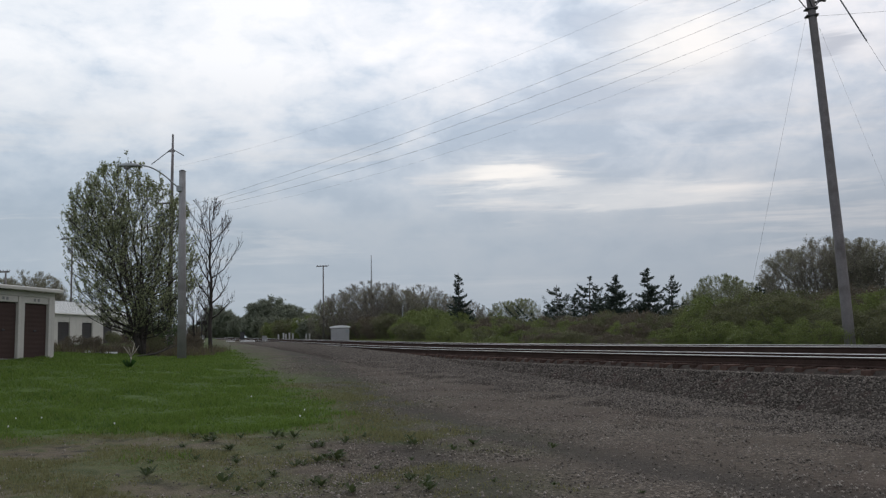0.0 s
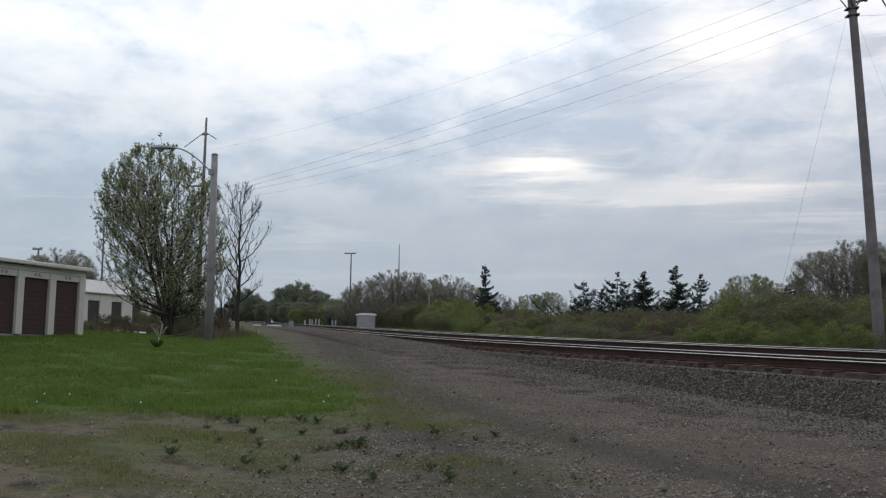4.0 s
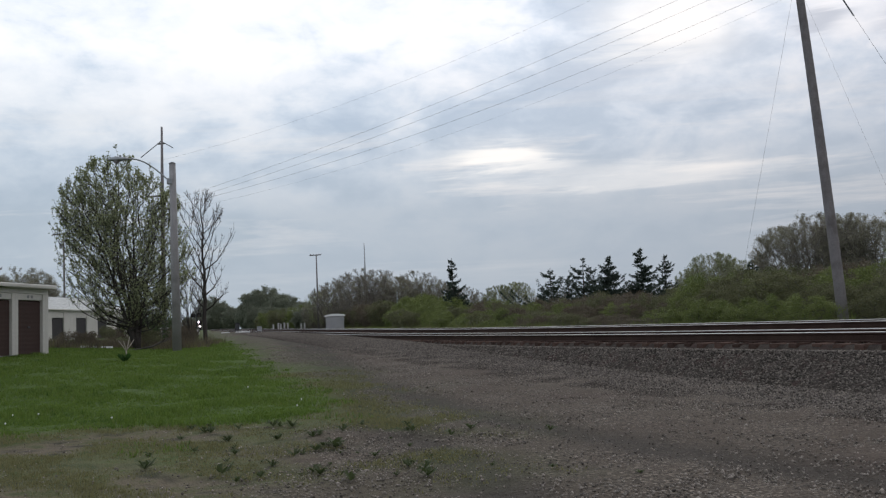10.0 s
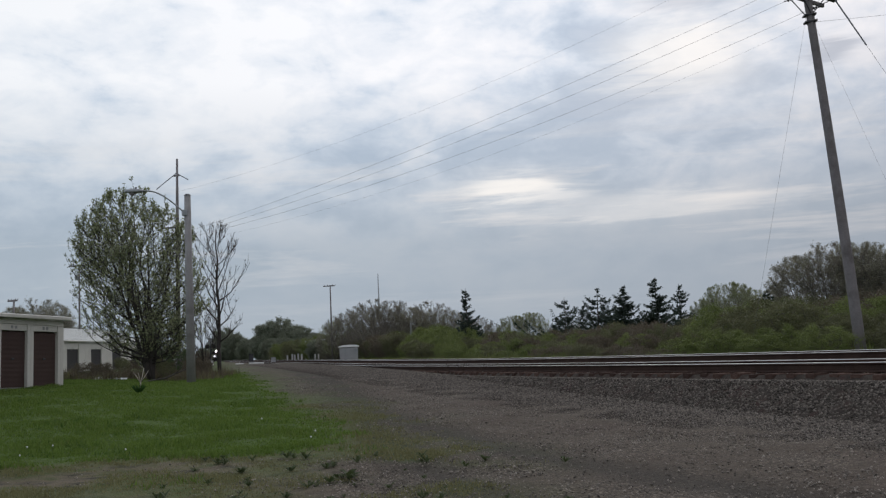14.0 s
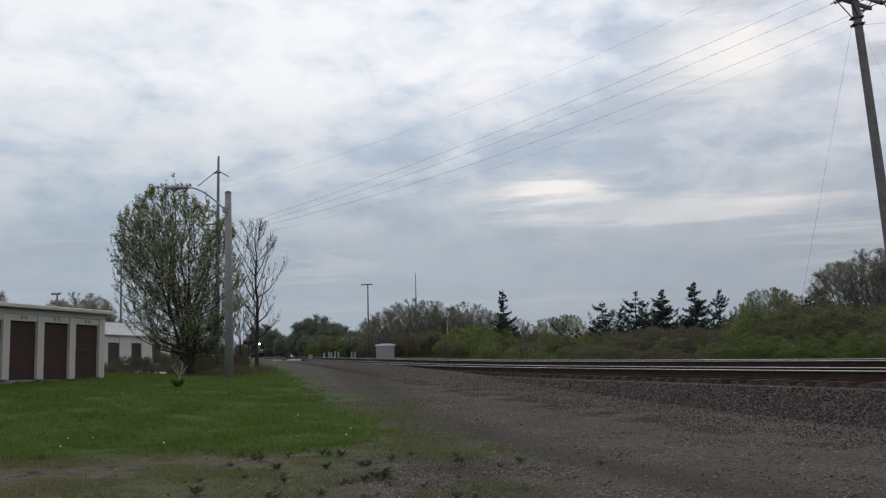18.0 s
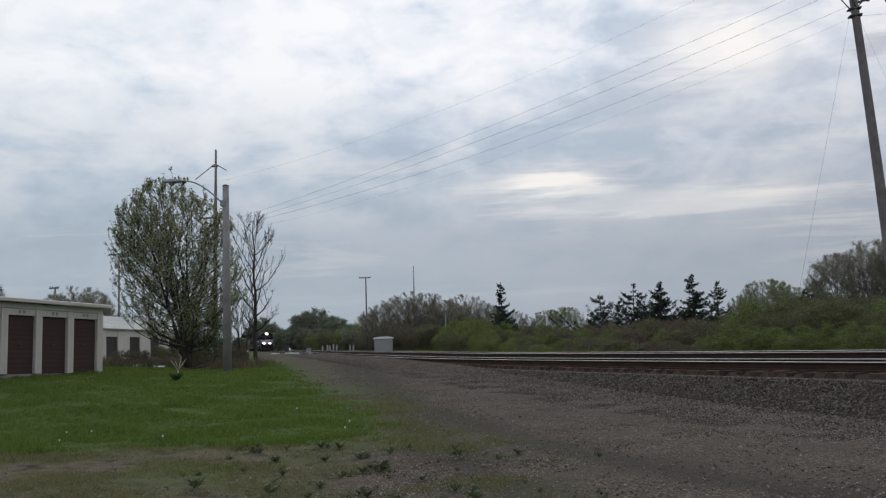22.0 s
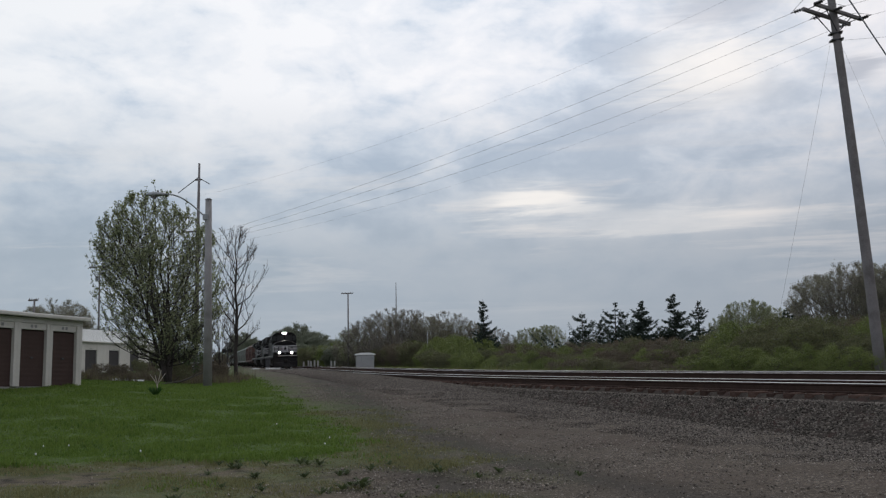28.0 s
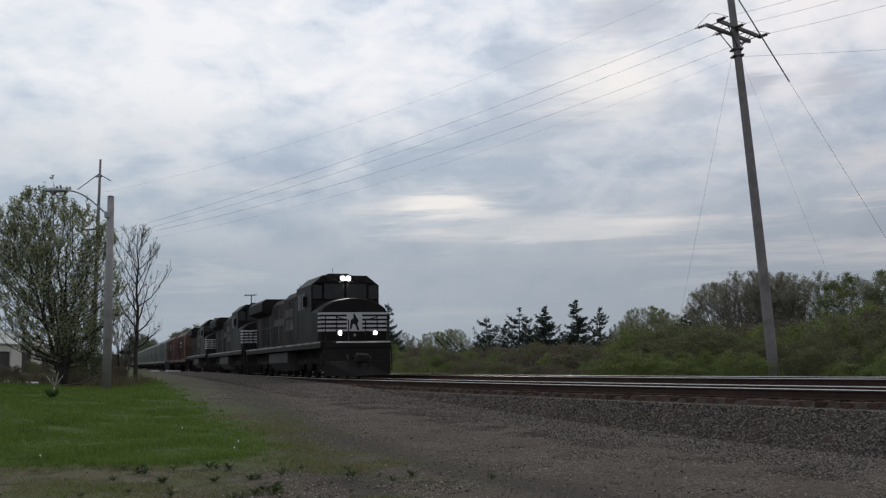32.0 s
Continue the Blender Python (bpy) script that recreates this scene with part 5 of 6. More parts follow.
def bogie(axles, r, parent, mesh_, wheels):
    """Side frames with axle boxes and springs; wheelsets are parts of their own."""
    mid = sum(axles) / len(axles)
    b = Build()
    lo, hi = min(axles) - 0.55, max(axles) + 0.55
    for s in (-1, 1):
        x0, x1 = sorted((s * 0.92, s * 1.12))
        b.box(x0, x1, lo, hi, r + 0.12, r + 0.38, 0.04)
        b.box(x0 - 0.03, x1 + 0.03, mid - 0.5, mid + 0.5, r - 0.12, r + 0.12, 0.04)
        for a in axles:
            b.box(x0 - 0.02, x1 + 0.04, a - 0.2, a + 0.2, r - 0.2, r + 0.14, 0.05)
            b.tube((s * 1.1, a, r), (s * 1.2, a, r), 0.13, 0.11, 10)
            for q in (-0.36, 0.36):
                b.tube((s * 1.03, a + q, r - 0.1), (s * 1.03, a + q, r + 0.14), 0.085, n=8)
    b.box(-0.95, 0.95, mid - 0.25, mid + 0.25, r + 0.1, r + 0.5, 0.04)
    frame_ = part("bogie", b, TRUCK, parent, "grimy steel bogie")
    for a in axles:
        w = part("wheelset", mesh_, TRUCK, frame_)
        w.matrix_basis = pose(0, a, r)
        wheels.append(w)
    return frame_


def rail_line(parent, pts, r=0.02, name="handrail"):
    return part(name, Build().path(pts, r, 5), BLACK_PAINT, parent)


# cab panes: the grey of reflected sky is put into the base colour
WINDSCREEN = material("sky_greyed_glass", (0.03, 0.03, 0.032), 0.4, spec=0.2, scale=3, vary=0.15, bump=0.0)
DUSTY_WHITE = material("dusty_white_stripe", (0.40, 0.385, 0.36), 0.7, scale=2, vary=0.25, bump=0.0, stain=(0.12, 0.11, 0.10), stain_at=0.52)
FLANK_LETTER = material("worn_flank_lettering", (0.13, 0.12, 0.115), 0.8, scale=2, vary=0.5, bump=0.0, stain=(0.04, 0.034, 0.03), stain_at=0.5)
LENGTH = 22.35


def locomotive(lead):
    """Six-axle diesel; local y forward, the front coupler at y = 0, rail top at z = 0."""
    loco = thing("locomotive", "black diesel locomotive with white nose stripes" + (" and lit headlamps" if lead else ", coupled behind the first"), "locomotive", group="train")
    W = 1.57
    deck = Build().box(-W, W, -LENGTH + 0.95, -0.95, 1.30, 1.60, 0.02).box(-1.46, 1.46, -0.955, -0.75, 1.30, 1.60, 0.02)
    deck = part("underframe", deck, BLACK_PAINT, loco, "black side sill")
    part("centre_sill", Build().box(-0.9, 0.9, -LENGTH + 1.0, -0.96, 0.85, 1.297, 0.02), TRUCK, deck, "dark frame between the bogies")
    for s in (-1, 1):
        part("sill_stripe", Build().box(s * W - 0.012, s * W + 0.012, -LENGTH + 1.0, -1.0, 1.52, 1.585), DUSTY_WHITE, deck, "white sill stripe")
    part("front_stripe", Build().box(-1.46, 0.95, -0.752, -0.735, 1.51, 1.575), DUSTY_WHITE, deck)
    # pilot with plough and steps
    pl = Build()
    pl.prism([(-1.42, 0.16), (-0.1, 0.12), (0.1, 0.12), (1.42, 0.16), (1.46, 1.3), (-1.46, 1.3)], "y", -0.95, -0.80)
    pl.add([(-1.45, -0.8, 0.14), (1.45, -0.8, 0.14), (1.45, -0.8, 0.75), (-1.45, -0.8, 0.75), (-0.1, -0.35, 0.12), (0.1, -0.35, 0.12), (0.1, -0.55, 0.72), (-0.1, -0.55, 0.72)],
           [(0, 4, 7, 3), (5, 1, 2, 6), (4, 5, 6, 7), (3, 7, 6, 2), (0, 1, 5, 4)])
    pilot = part("pilot", pl, BLACK_PAINT, loco, "black pilot plate with plough")
    part("coupler", Build().box(-0.16, 0.16, -0.8, -0.06, 0.72, 1.0, 0.05).box(-0.26, 0.26, -0.3, 0.0, 0.66, 1.06, 0.08), TRUCK, pilot)
    for s in (-1, 1):
        for y0 in (-1.35, -LENGTH + 0.85):
            st = Build()
            for k in range(4):
                st.box(s * 1.32 - 0.2, s * 1.32 + 0.2, y0, y0 + 0.5, 0.35 + k * 0.31, 0.39 + k * 0.31, 0.008)
            st.box(s * 1.53 - 0.015, s * 1.53 + 0.015, y0 - 0.03, y0, 0.3, 1.3).box(s * 1.53 - 0.015, s * 1.53 + 0.015, y0 + 0.5, y0 + 0.53, 0.3, 1.3)
            part("steps", st, BLACK_PAINT, loco)
        hose = [(s * 0.45, -0.78, 1.0), (s * 0.5, -0.5, 0.85), (s * 0.42, -0.45, 0.5), (s * 0.3, -0.5, 0.35)]
        part("air_hose", Build().path(hose, 0.03, 6), DARK, pilot)
        part("grab_iron", Build().path([(s * 1.35, -0.78, 0.5), (s * 1.35, -0.68, 0.5), (s * 1.35, -0.68, 1.2), (s * 1.35, -0.78, 1.2)], 0.014, 5), GREY_PAINT, pilot)
    # nose: broad, peaked top, its front corners cut
    ny0, ny1 = -2.95, -1.25

    def section(y, w, low):
        arc_ = [(w * math.cos(math.pi * k / 14), 2.88 - low + (0.64 - low) * math.sin(math.pi * k / 14) ** 1.25) for k in range(15)]
        return [(u, y, v) for u, v in [(-w, 1.603), (w, 1.603)] + arc_]
    nose = Build()
    nose.v = section(ny0, 1.55, 0.0) + section(ny1 - 0.32, 1.54, 0.02) + section(ny1, 1.44, 0.05)
    n = len(nose.v) // 3
    for a in (0, n):
        nose.f += [(a + i, a + (i + 1) % n, a + n + (i + 1) % n, a + n + i) for i in range(n)]
    nose.f += [tuple(range(n)), tuple(range(2 * n, 3 * n))]
    nose = part("nose", nose, BLACK_PAINT, loco, "broad black nose")
    # the highlight along the nose's top edge, modelled as a thin grey tube
    rim = [(u, ny1 - 0.02, v + 0.012) for u, _, v in section(ny1, 1.445, 0.05)[3:-1]]
    part("nose_rim", Build().path(rim, 0.022, 6), GREY_PAINT, nose, "grey line standing in for the highlight on the nose edge")
    for k in range(5):
        z = 2.02 + k * 0.18
        for x0, x1 in (((-1.42, -0.34), (0.34, 1.42)) if k not in (0, 4) else ((-1.42, 1.42),)):
            part("stripe", Build().box(x0, x1, ny1 - 0.005, ny1 + 0.008, z, z + 0.095), WHITE_PAINT, nose, "white stripe")
        for s in (-1, 1):
            wrap = Build().prism([(s * 1.435, ny1 + 0.006), (s * 1.54, ny1 - 0.315), (s * 1.552, ny1 - 0.315), (s * 1.447, ny1 + 0.006)], "z", z, z + 0.095)
            part("stripe", wrap, WHITE_PAINT, nose, "white stripe")
    part("emblem_ground", Build().box(-0.34, 0.34, ny1 - 0.005, ny1 + 0.006, 2.02, 2.83), WHITE_PAINT, nose, "white emblem field")
    part("emblem", Build().prism([(-0.22, 2.06), (-0.12, 2.30), (-0.18, 2.48), (-0.08, 2.62), (0.0, 2.78), (0.06, 2.76), (0.04, 2.6), (0.16, 2.5), (0.22, 2.12), (0.14, 2.1), (0.08, 2.34), (-0.02, 2.32), (-0.12, 2.06)], "y", ny1 + 0.008, ny1 + 0.014), BLACK_PAINT, nose, "dark plain emblem shape")
    part("nose_door", Build().box(-1.1, -0.45, ny1 - 0.004, ny1 + 0.003, 1.62, 3.0, 0.001), BLACK_PAINT, nose)
    part("nose_lamp", Build().tube((0, ny1, 1.85), (0, ny1 + 0.05, 1.85), 0.06, 0.05, 12), STEEL, nose)
    # cab
    cy0, cy1 = -6.0, -2.85
    cab = Build()
    roof = [(-1.55, 1.603), (1.55, 1.603), (1.55, 4.16), (1.02, 4.6), (-1.02, 4.6), (-1.55, 4.16)]
    front = [(-1.55, 1.603), (1.55, 1.603), (1.55, 4.14), (1.02, 4.58), (-1.02, 4.58), (-1.55, 4.14)]
    cab.v = [(u, cy0, v) for u, v in roof] + [(u, cy1 + (0.0 if v < 3 else (0.06 if v < 4.3 else -0.04)), v) for u, v in front]
    cab.f = [(i, (i + 1) % 6, 6 + (i + 1) % 6, 6 + i) for i in range(6)] + [tuple(range(5, -1, -1)), tuple(range(6, 12))]
    cab = part("cab", cab, BLACK_PAINT, loco, "black cab with sloped roof edges")
    for s in (-1, 1):
        x0, x1 = sorted((s * 0.08, s * 0.98))
        m = pose(0, cy1 + 0.03, 3.92, 0, 0, 0)
        part("windscreen", Build().box(x0, x1, -0.02, 0.06, -0.42, 0.3, 0.02, m), WINDSCREEN, cab, "windscreen with reflected sky greyed into its colour")
        part("wiper", Build().tube((s * 0.5, cy1 + 0.11, 3.55), (s * 0.62, cy1 + 0.11, 4.0), 0.012), DARK, cab)
        m2 = pose(s * 1.28, cy1 + 0.03, 3.82, 0, 0, 0)
        part("corner_window", Build().box(-0.21, 0.21, -0.02, 0.06, -0.32, 0.3, 0.02, m2), WINDSCREEN, cab)
        part("brow", Build().box(min(s * 0.1, s * 1.3), max(s * 0.1, s * 1.3), cy1 - 0.05, cy1 + 0.14, 4.235, 4.275, 0.01), BLACK_PAINT, cab)
        for y0, y1 in ((cy0 + 0.35, cy0 + 1.05), (cy0 + 1.2, cy0 + 1.95)):
            part("side_window", Build().box(s * 1.55 - 0.02, s * 1.55 + 0.02, y0, y1, 3.12, 3.86, 0.015), WINDSCREEN, cab, "dark side window")
        part("side_door", Build().box(s * 1.55 - 0.012, s * 1.55 + 0.012, cy0 + 0.1, cy0 + 0.32, 1.8, 3.85, 0.005), GREY_PAINT, cab)
        part("mirror", Build().box(s * 1.62 - 0.06, s * 1.62 + 0.06, cy0 + 2.0, cy0 + 2.06, 3.2, 3.7, 0.01), BLACK_PAINT, cab)
        part("number_board", Build().box(s * 0.62 - 0.28, s * 0.62 + 0.28, cy1 - 0.08, cy1 + 0.05, 4.3, 4.52, 0.02, None), GREY_PAINT, cab)
    box_ = part("headlamp_box", Build().box(-0.3, 0.3, cy1 - 0.1, cy1 + 0.10, 4.29, 4.6, 0.03), BLACK_PAINT, cab)
    for s in (-1, 1):
        part("headlamp", Build().tube((s * 0.13, cy1 + 0.10, 4.44), (s * 0.13, cy1 + 0.125, 4.44), 0.082, 0.078, 16), LAMP_ON if lead else GLASS, box_, "bright headlamp" if lead else "dark headlamp")
    horn = Build()
    for k in range(3):
        horn.tube((-0.2 + k * 0.2, cy0 + 0.6, 4.7), (-0.2 + k * 0.2, cy0 + 1.0, 4.7), 0.03, 0.09, 10)
    horn.box(-0.25, 0.25, cy0 + 0.55, cy0 + 0.65, 4.6, 4.77, 0.01)
    part("horn", horn, STEEL, cab)
    part("antenna", Build().tube((0.2, cy0 + 1.6, 4.6), (0.2, cy0 + 1.6, 5.05), 0.012), STEEL, cab)
    part("air_conditioner", Build().box(-0.5, 0.5, cy0 + 1.1, cy0 + 2.0, 4.605, 4.77, 0.04), BLACK_PAINT, cab)
    for s in (-1, 1):
        d = part("ditch_lamp", Build().tube((s * 0.77, -0.78, 1.93), (s * 0.77, -0.72, 1.93), 0.10, 0.11, 14), BLACK_PAINT, loco)
        part("lens", Build().tube((s * 0.77, -0.72, 1.93), (s * 0.77, -0.70, 1.93), 0.075, 0.071, 14), DITCH_ON if lead else GLASS, d, "bright ditch lamp" if lead else "dark lens")
        part("lamp_stand", Build().box(s * 0.77 - 0.04, s * 0.77 + 0.04, -0.84, -0.78, 1.6, 1.93, 0.01), BLACK_PAINT, d)
        # front handrails
        rail_line(loco, [(s * 1.38, -0.85, 1.6), (s * 1.38, -0.85, 2.65), (s * 0.9, -0.85, 2.65), (s * 0.9, -0.85, 1.6)], 0.026)
        rail_line(loco, [(s * 0.9, -0.85, 2.62), (s * 0.5, -0.85, 2.5), (s * 0.38, -0.85, 2.5), (s * 0.38, -0.85, 1.6)], 0.026)
    # machinery hoods
    hy = [(-6.02, -9.4, 1.5, 4.15, "blower_cab"), (-9.42, -15.6, 0.98, 4.2, "engine_hood"), (-15.62, -20.9, 0.98, 4.05, "radiator_hood")]
    for y1, y0, w, h, nm in hy:
        b = Build().prism([(-w, 1.603), (w, 1.603), (w, h - 0.3), (w - 0.3, h), (-w + 0.3, h), (-w, h - 0.3)], "y", y0, y1)
        hood = part(nm, b, GREY_PAINT if nm != "radiator_hood" else BLACK_PAINT, loco, "dusty dark hood")
        k, y = 0, y1 - 0.12
        while y - 0.7 > y0:
            for s in (-1, 1):
                dr = part("access_door", Build().box(s * w - 0.02, s * w + 0.02, y - 0.66, y, 1.75, h - 0.55, 0.012), GREY_PAINT if k % 5 else BLACK_PAINT, hood)
                part("latch", Build().box(s * (w + 0.02) - 0.012, s * (w + 0.02) + 0.012, y - 0.6, y - 0.55, 2.4, 2.55), DARK_STEEL, dr)
            y -= 0.74
            k += 1
        if nm == "blower_cab":
            for s in (-1, 1):
                part("louvre_panel", Build().box(s * w - 0.03, s * w + 0.03, y0 + 0.3, y0 + 1.5, 2.9, 3.7, 0.01), DARK, hood)
    # lettering on the flank, as plain bars
    for s in (-1, 1):
        for z, h in ((2.95, 0.40), (2.30, 0.52)):
            y = -7.0
            while y > -9.2:
                part("flank_bar", Build().box(s * 1.525 - 0.008, s * 1.525 + 0.008, y - 0.17, y, z, z + h), FLANK_LETTER, loco, "pale bar of flank lettering")
                y -= 0.30
        for z, h in ((2.75, 0.36),):
            y = -10.2
            while y > -14.6:
                part("flank_bar", Build().box(s * 1.005 - 0.008, s * 1.005 + 0.008, y - 0.26, y, z, z + h), FLANK_LETTER, loco, "pale bar of flank lettering")
                y -= 0.44
    rad = part("radiator", Build().prism([(-1.0, 3.45), (-1.5, 3.7), (-1.5, 4.2), (-1.25, 4.38), (1.25, 4.38), (1.5, 4.2), (1.5, 3.7), (1.0, 3.45)], "y", -20.7, -16.0), BLACK_PAINT, loco, "overhanging radiator wings")
    for s in (-1, 1):
        part("radiator_grille", Build().box(s * 1.5 - 0.015, s * 1.5 + 0.015, -20.4, -16.3, 3.76, 4.15, 0.005), DARK, rad)
    part("exhaust", Build().box(-0.5, 0.5, -12.6, -11.4, 4.2, 4.42, 0.05), DARK_STEEL, loco)
    part("dynamic_brake", Build().box(-0.9, 0.9, -9.3, -7.2, 4.153, 4.35, 0.05), BLACK_PAINT, loco)
    # side handrails
    for s in (-1, 1):
        for k in range(9):
            y = -7.2 - k * 1.68
            part("stanchion", Build().tube((s * 1.5, y, 1.6), (s * 1.5, y, 2.65), 0.016, n=5), BLACK_PAINT, loco)
        rail_line(loco, [(s * 1.5, -7.0, 1.7), (s * 1.5, -7.1, 2.65), (s * 1.5, -20.8, 2.65), (s * 1.5, -21.3, 1.7)], 0.018)
    part("fuel_tank", Build().prism([(-1.45, 1.25), (-1.45, 0.75), (-1.1, 0.35), (1.1, 0.35), (1.45, 0.75), (1.45, 1.25)], "y", -14.0, -8.8), TANK, loco, "dusty fuel tank")
    for s in (-1, 1):
        part("air_tank", Build().tube((s * 1.2, -13.4, 1.12), (s * 1.2, -9.6, 1.12), 0.17, n=12), TANK, loco)
    wm = wheelset()
    mine = []
    bogie([-3.2, -5.2, -7.2], WHEEL_R, loco, wm, mine)
    bogie([-15.2, -17.2, -19.2], WHEEL_R, loco, wm, mine)
    part("rear_coupler", Build().box(-0.16, 0.16, -LENGTH + 0.05, -LENGTH + 0.8, 0.72, 1.0, 0.05), TRUCK, loco)
    return loco


CAR = 17.9


def hopper(colour, label):
    car = thing("covered_hopper", label, "freight wagon", group="train")
    y0, y1 = -CAR + 1.0, -1.0
    side = [(-1.05, 1.0), (-1.5, 1.35), (-1.58, 2.6), (-1.5, 3.85), (-1.1, 4.35), (-0.5, 4.5), (0.5, 4.5), (1.1, 4.35), (1.5, 3.85), (1.58, 2.6), (1.5, 1.35), (1.05, 1.0)]
    b = Build().prism(side, "y", y0 + 1.6, y1 - 1.6)
    body = part("body", b, colour, car, "rounded ribbed steel body")
    for e, s in ((y1, 1), (y0, -1)):
        f = e - s * 1.6
        end = Build()
        end.v = [(u, f, v) for u, v in side] + [(u * 0.98, f + s * (0.2 + 1.2 * max(0, (v - 1.35)) / 3.1), max(v, 1.35)) for u, v in side]
        n = len(side)
        end.f = [(i, (i + 1) % n, n + (i + 1) % n, n + i) for i in range(n)] + [tuple(range(n, 2 * n))]
        part("slope_sheet", end, colour, car)
        lad = Build()
        for k in range(9):
            lad.tube((-0.5 - 0.9, e - s * 0.1, 1.4 + k * 0.33), (-0.95, e - s * 0.1, 1.4 + k * 0.33), 0.015, n=5)
        for x in (-1.4, -0.95):
            lad.tube((x, e - s * 0.1, 1.2), (x, e - s * 0.1, 4.3), 0.02, n=5)
        part("ladder", lad, colour, car)
        part("end_platform", Build().box(-1.4, 1.4, min(e, e - s * 1.7), max(e, e - s * 1.7), 1.02, 1.2, 0.02), TRUCK, car)
        part("coupler", Build().box(-0.15, 0.15, min(e, e + s * 0.95), max(e, e + s * 0.95), 0.75, 1.0, 0.04), TRUCK, car)
    for s in (-1, 1):
        k = 0
        y = y0 + 2.0
        while y < y1 - 1.8:
            r = Build()
            pts = [(s * 1.5, 1.35), (s * 1.58, 2.6), (s * 1.5, 3.85), (s * 1.56, 3.88), (s * 1.67, 2.6), (s * 1.57, 1.33)]
            r.prism(pts, "y", y, y + 0.1)
            part("rib", r, colour, body)
            y += 1.19
    part("running_board", Build().box(-0.45, 0.45, y0 + 0.8, y1 - 0.8, 4.56, 4.60).box(-0.4, 0.4, y0 + 2.0, y1 - 2.0, 4.48, 4.56), STEEL, car)
    for k in range(3):
        c = y0 + (y1 - y0) * (k + 0.5) / 3
        h = Build()
        h.v = [(-1.3, c - 2.0, 1.2), (1.3, c - 2.0, 1.2), (1.3, c + 2.0, 1.2), (-1.3, c + 2.0, 1.2), (-0.5, c - 0.5, 0.32), (0.5, c - 0.5, 0.32), (0.5, c + 0.5, 0.32), (-0.5, c + 0.5, 0.32)]
        h.f = [(0, 1, 5, 4), (1, 2, 6, 5), (2, 3, 7, 6), (3, 0, 4, 7), (4, 5, 6, 7), (3, 2, 1, 0)]
        part("outlet", h, colour, car)
    for s in (-1, 1):
        part("side_sill", Build().box(s * 1.5 - 0.06, s * 1.5 + 0.06, y0, y1, 1.02, 1.34, 0.02), colour, car)
        part("lettering_bars", Build().box(s * 1.685 - 0.006, s * 1.685 + 0.006, y1 - 5.2, y1 - 3.4, 3.0, 3.2).box(s * 1.685 - 0.006, s * 1.685 + 0.006, y1 - 5.0, y1 - 3.6, 2.6, 2.8), BAR, car)
    wm = WAGON_WHEEL
    bogie([y1 - 0.9, y1 - 2.6], 0.46, car, wm, [])
    bogie([y0 + 2.6, y0 + 0.9], 0.46, car, wm, [])
    return car


WAGON_WHEEL = wheelset(0.46)
TRAIN = []


def build_train():
    """Vehicles with the distance of each one's front from the train's front."""
    back = 0.0
    TRAIN.append((locomotive(True), back))
    back += LENGTH
    second = locomotive(False)
    TRAIN.append((second, back))
    back += LENGTH
    TRAIN.append((copy_thing(second, Matrix()), back))
    back += LENGTH
    red = hopper(RED_HOPPER, "faded red-brown covered hopper wagon with ribbed sides")
    pale = hopper(PALE_HOPPER, "pale grey covered hopper wagon with ribbed sides")
    for k in range(14):
        if k == 0:
            car = red
        elif k == 1:
            car = copy_thing(red, Matrix())
        elif k == 2:
            car = pale
        else:
            car = copy_thing(pale, Matrix())
        TRAIN.append((car, back))
        back += CAR


build_train()
SPEED = 21.7


def motions():
    """The train rolls in at an even speed along the line."""
    for car, back in TRAIN:
        rows = []
        for k in range(33):
            d = (32 - k) * SPEED + back - 0.3
            length = LENGTH if back < 2.5 * LENGTH else CAR
            x0, y0, _ = on_line(d)
            x1, y1, _ = on_line(d + length)
            h = math.degrees(math.atan2(x0 - x1, y1 - y0))
            rows.append((k, pose(x0, y0, RAIL_Z + climb(d + length / 2), 0, 0, 180 + h)))
        walk(car, rows)
    for car, back in TRAIN[:7]:
        for w in car.children_recursive:
            if not w.name.startswith("wheelset"):
                continue
            y, r = w.matrix_basis.translation.y, w.matrix_basis.translation.z
            turn = math.degrees(SPEED / FPS / r)
            first = 0 if back == 0 else 24 * FPS
            rows = [(0.0, pose(0, y, r))] if first else []
            rows += [(k / FPS, pose(0, y, r, -((k - first) * turn), 0, 0)) for k in range(first, 32 * FPS + 1)]
            walk(w, rows)

# ---- grass, gravel and small growth ----


BAR_PALE = material("grimy_white_paint", (0.42, 0.41, 0.40), 0.8, scale=4, vary=0.15, bump=0.05)


def scatter_places(seed, n, x0, x1, y0, y1, keep):
    """Random places, thinned by keep(x, y) from 0 to 1; denser towards the standpoint."""
    rg = np.random.default_rng(seed)
    y = y0 + (y1 - y0) * rg.random(n) ** 1.7
    x = rg.uniform(x0, x1, n)
    ok = rg.random(n) < keep(x, y)
    return x[ok], y[ok], rg


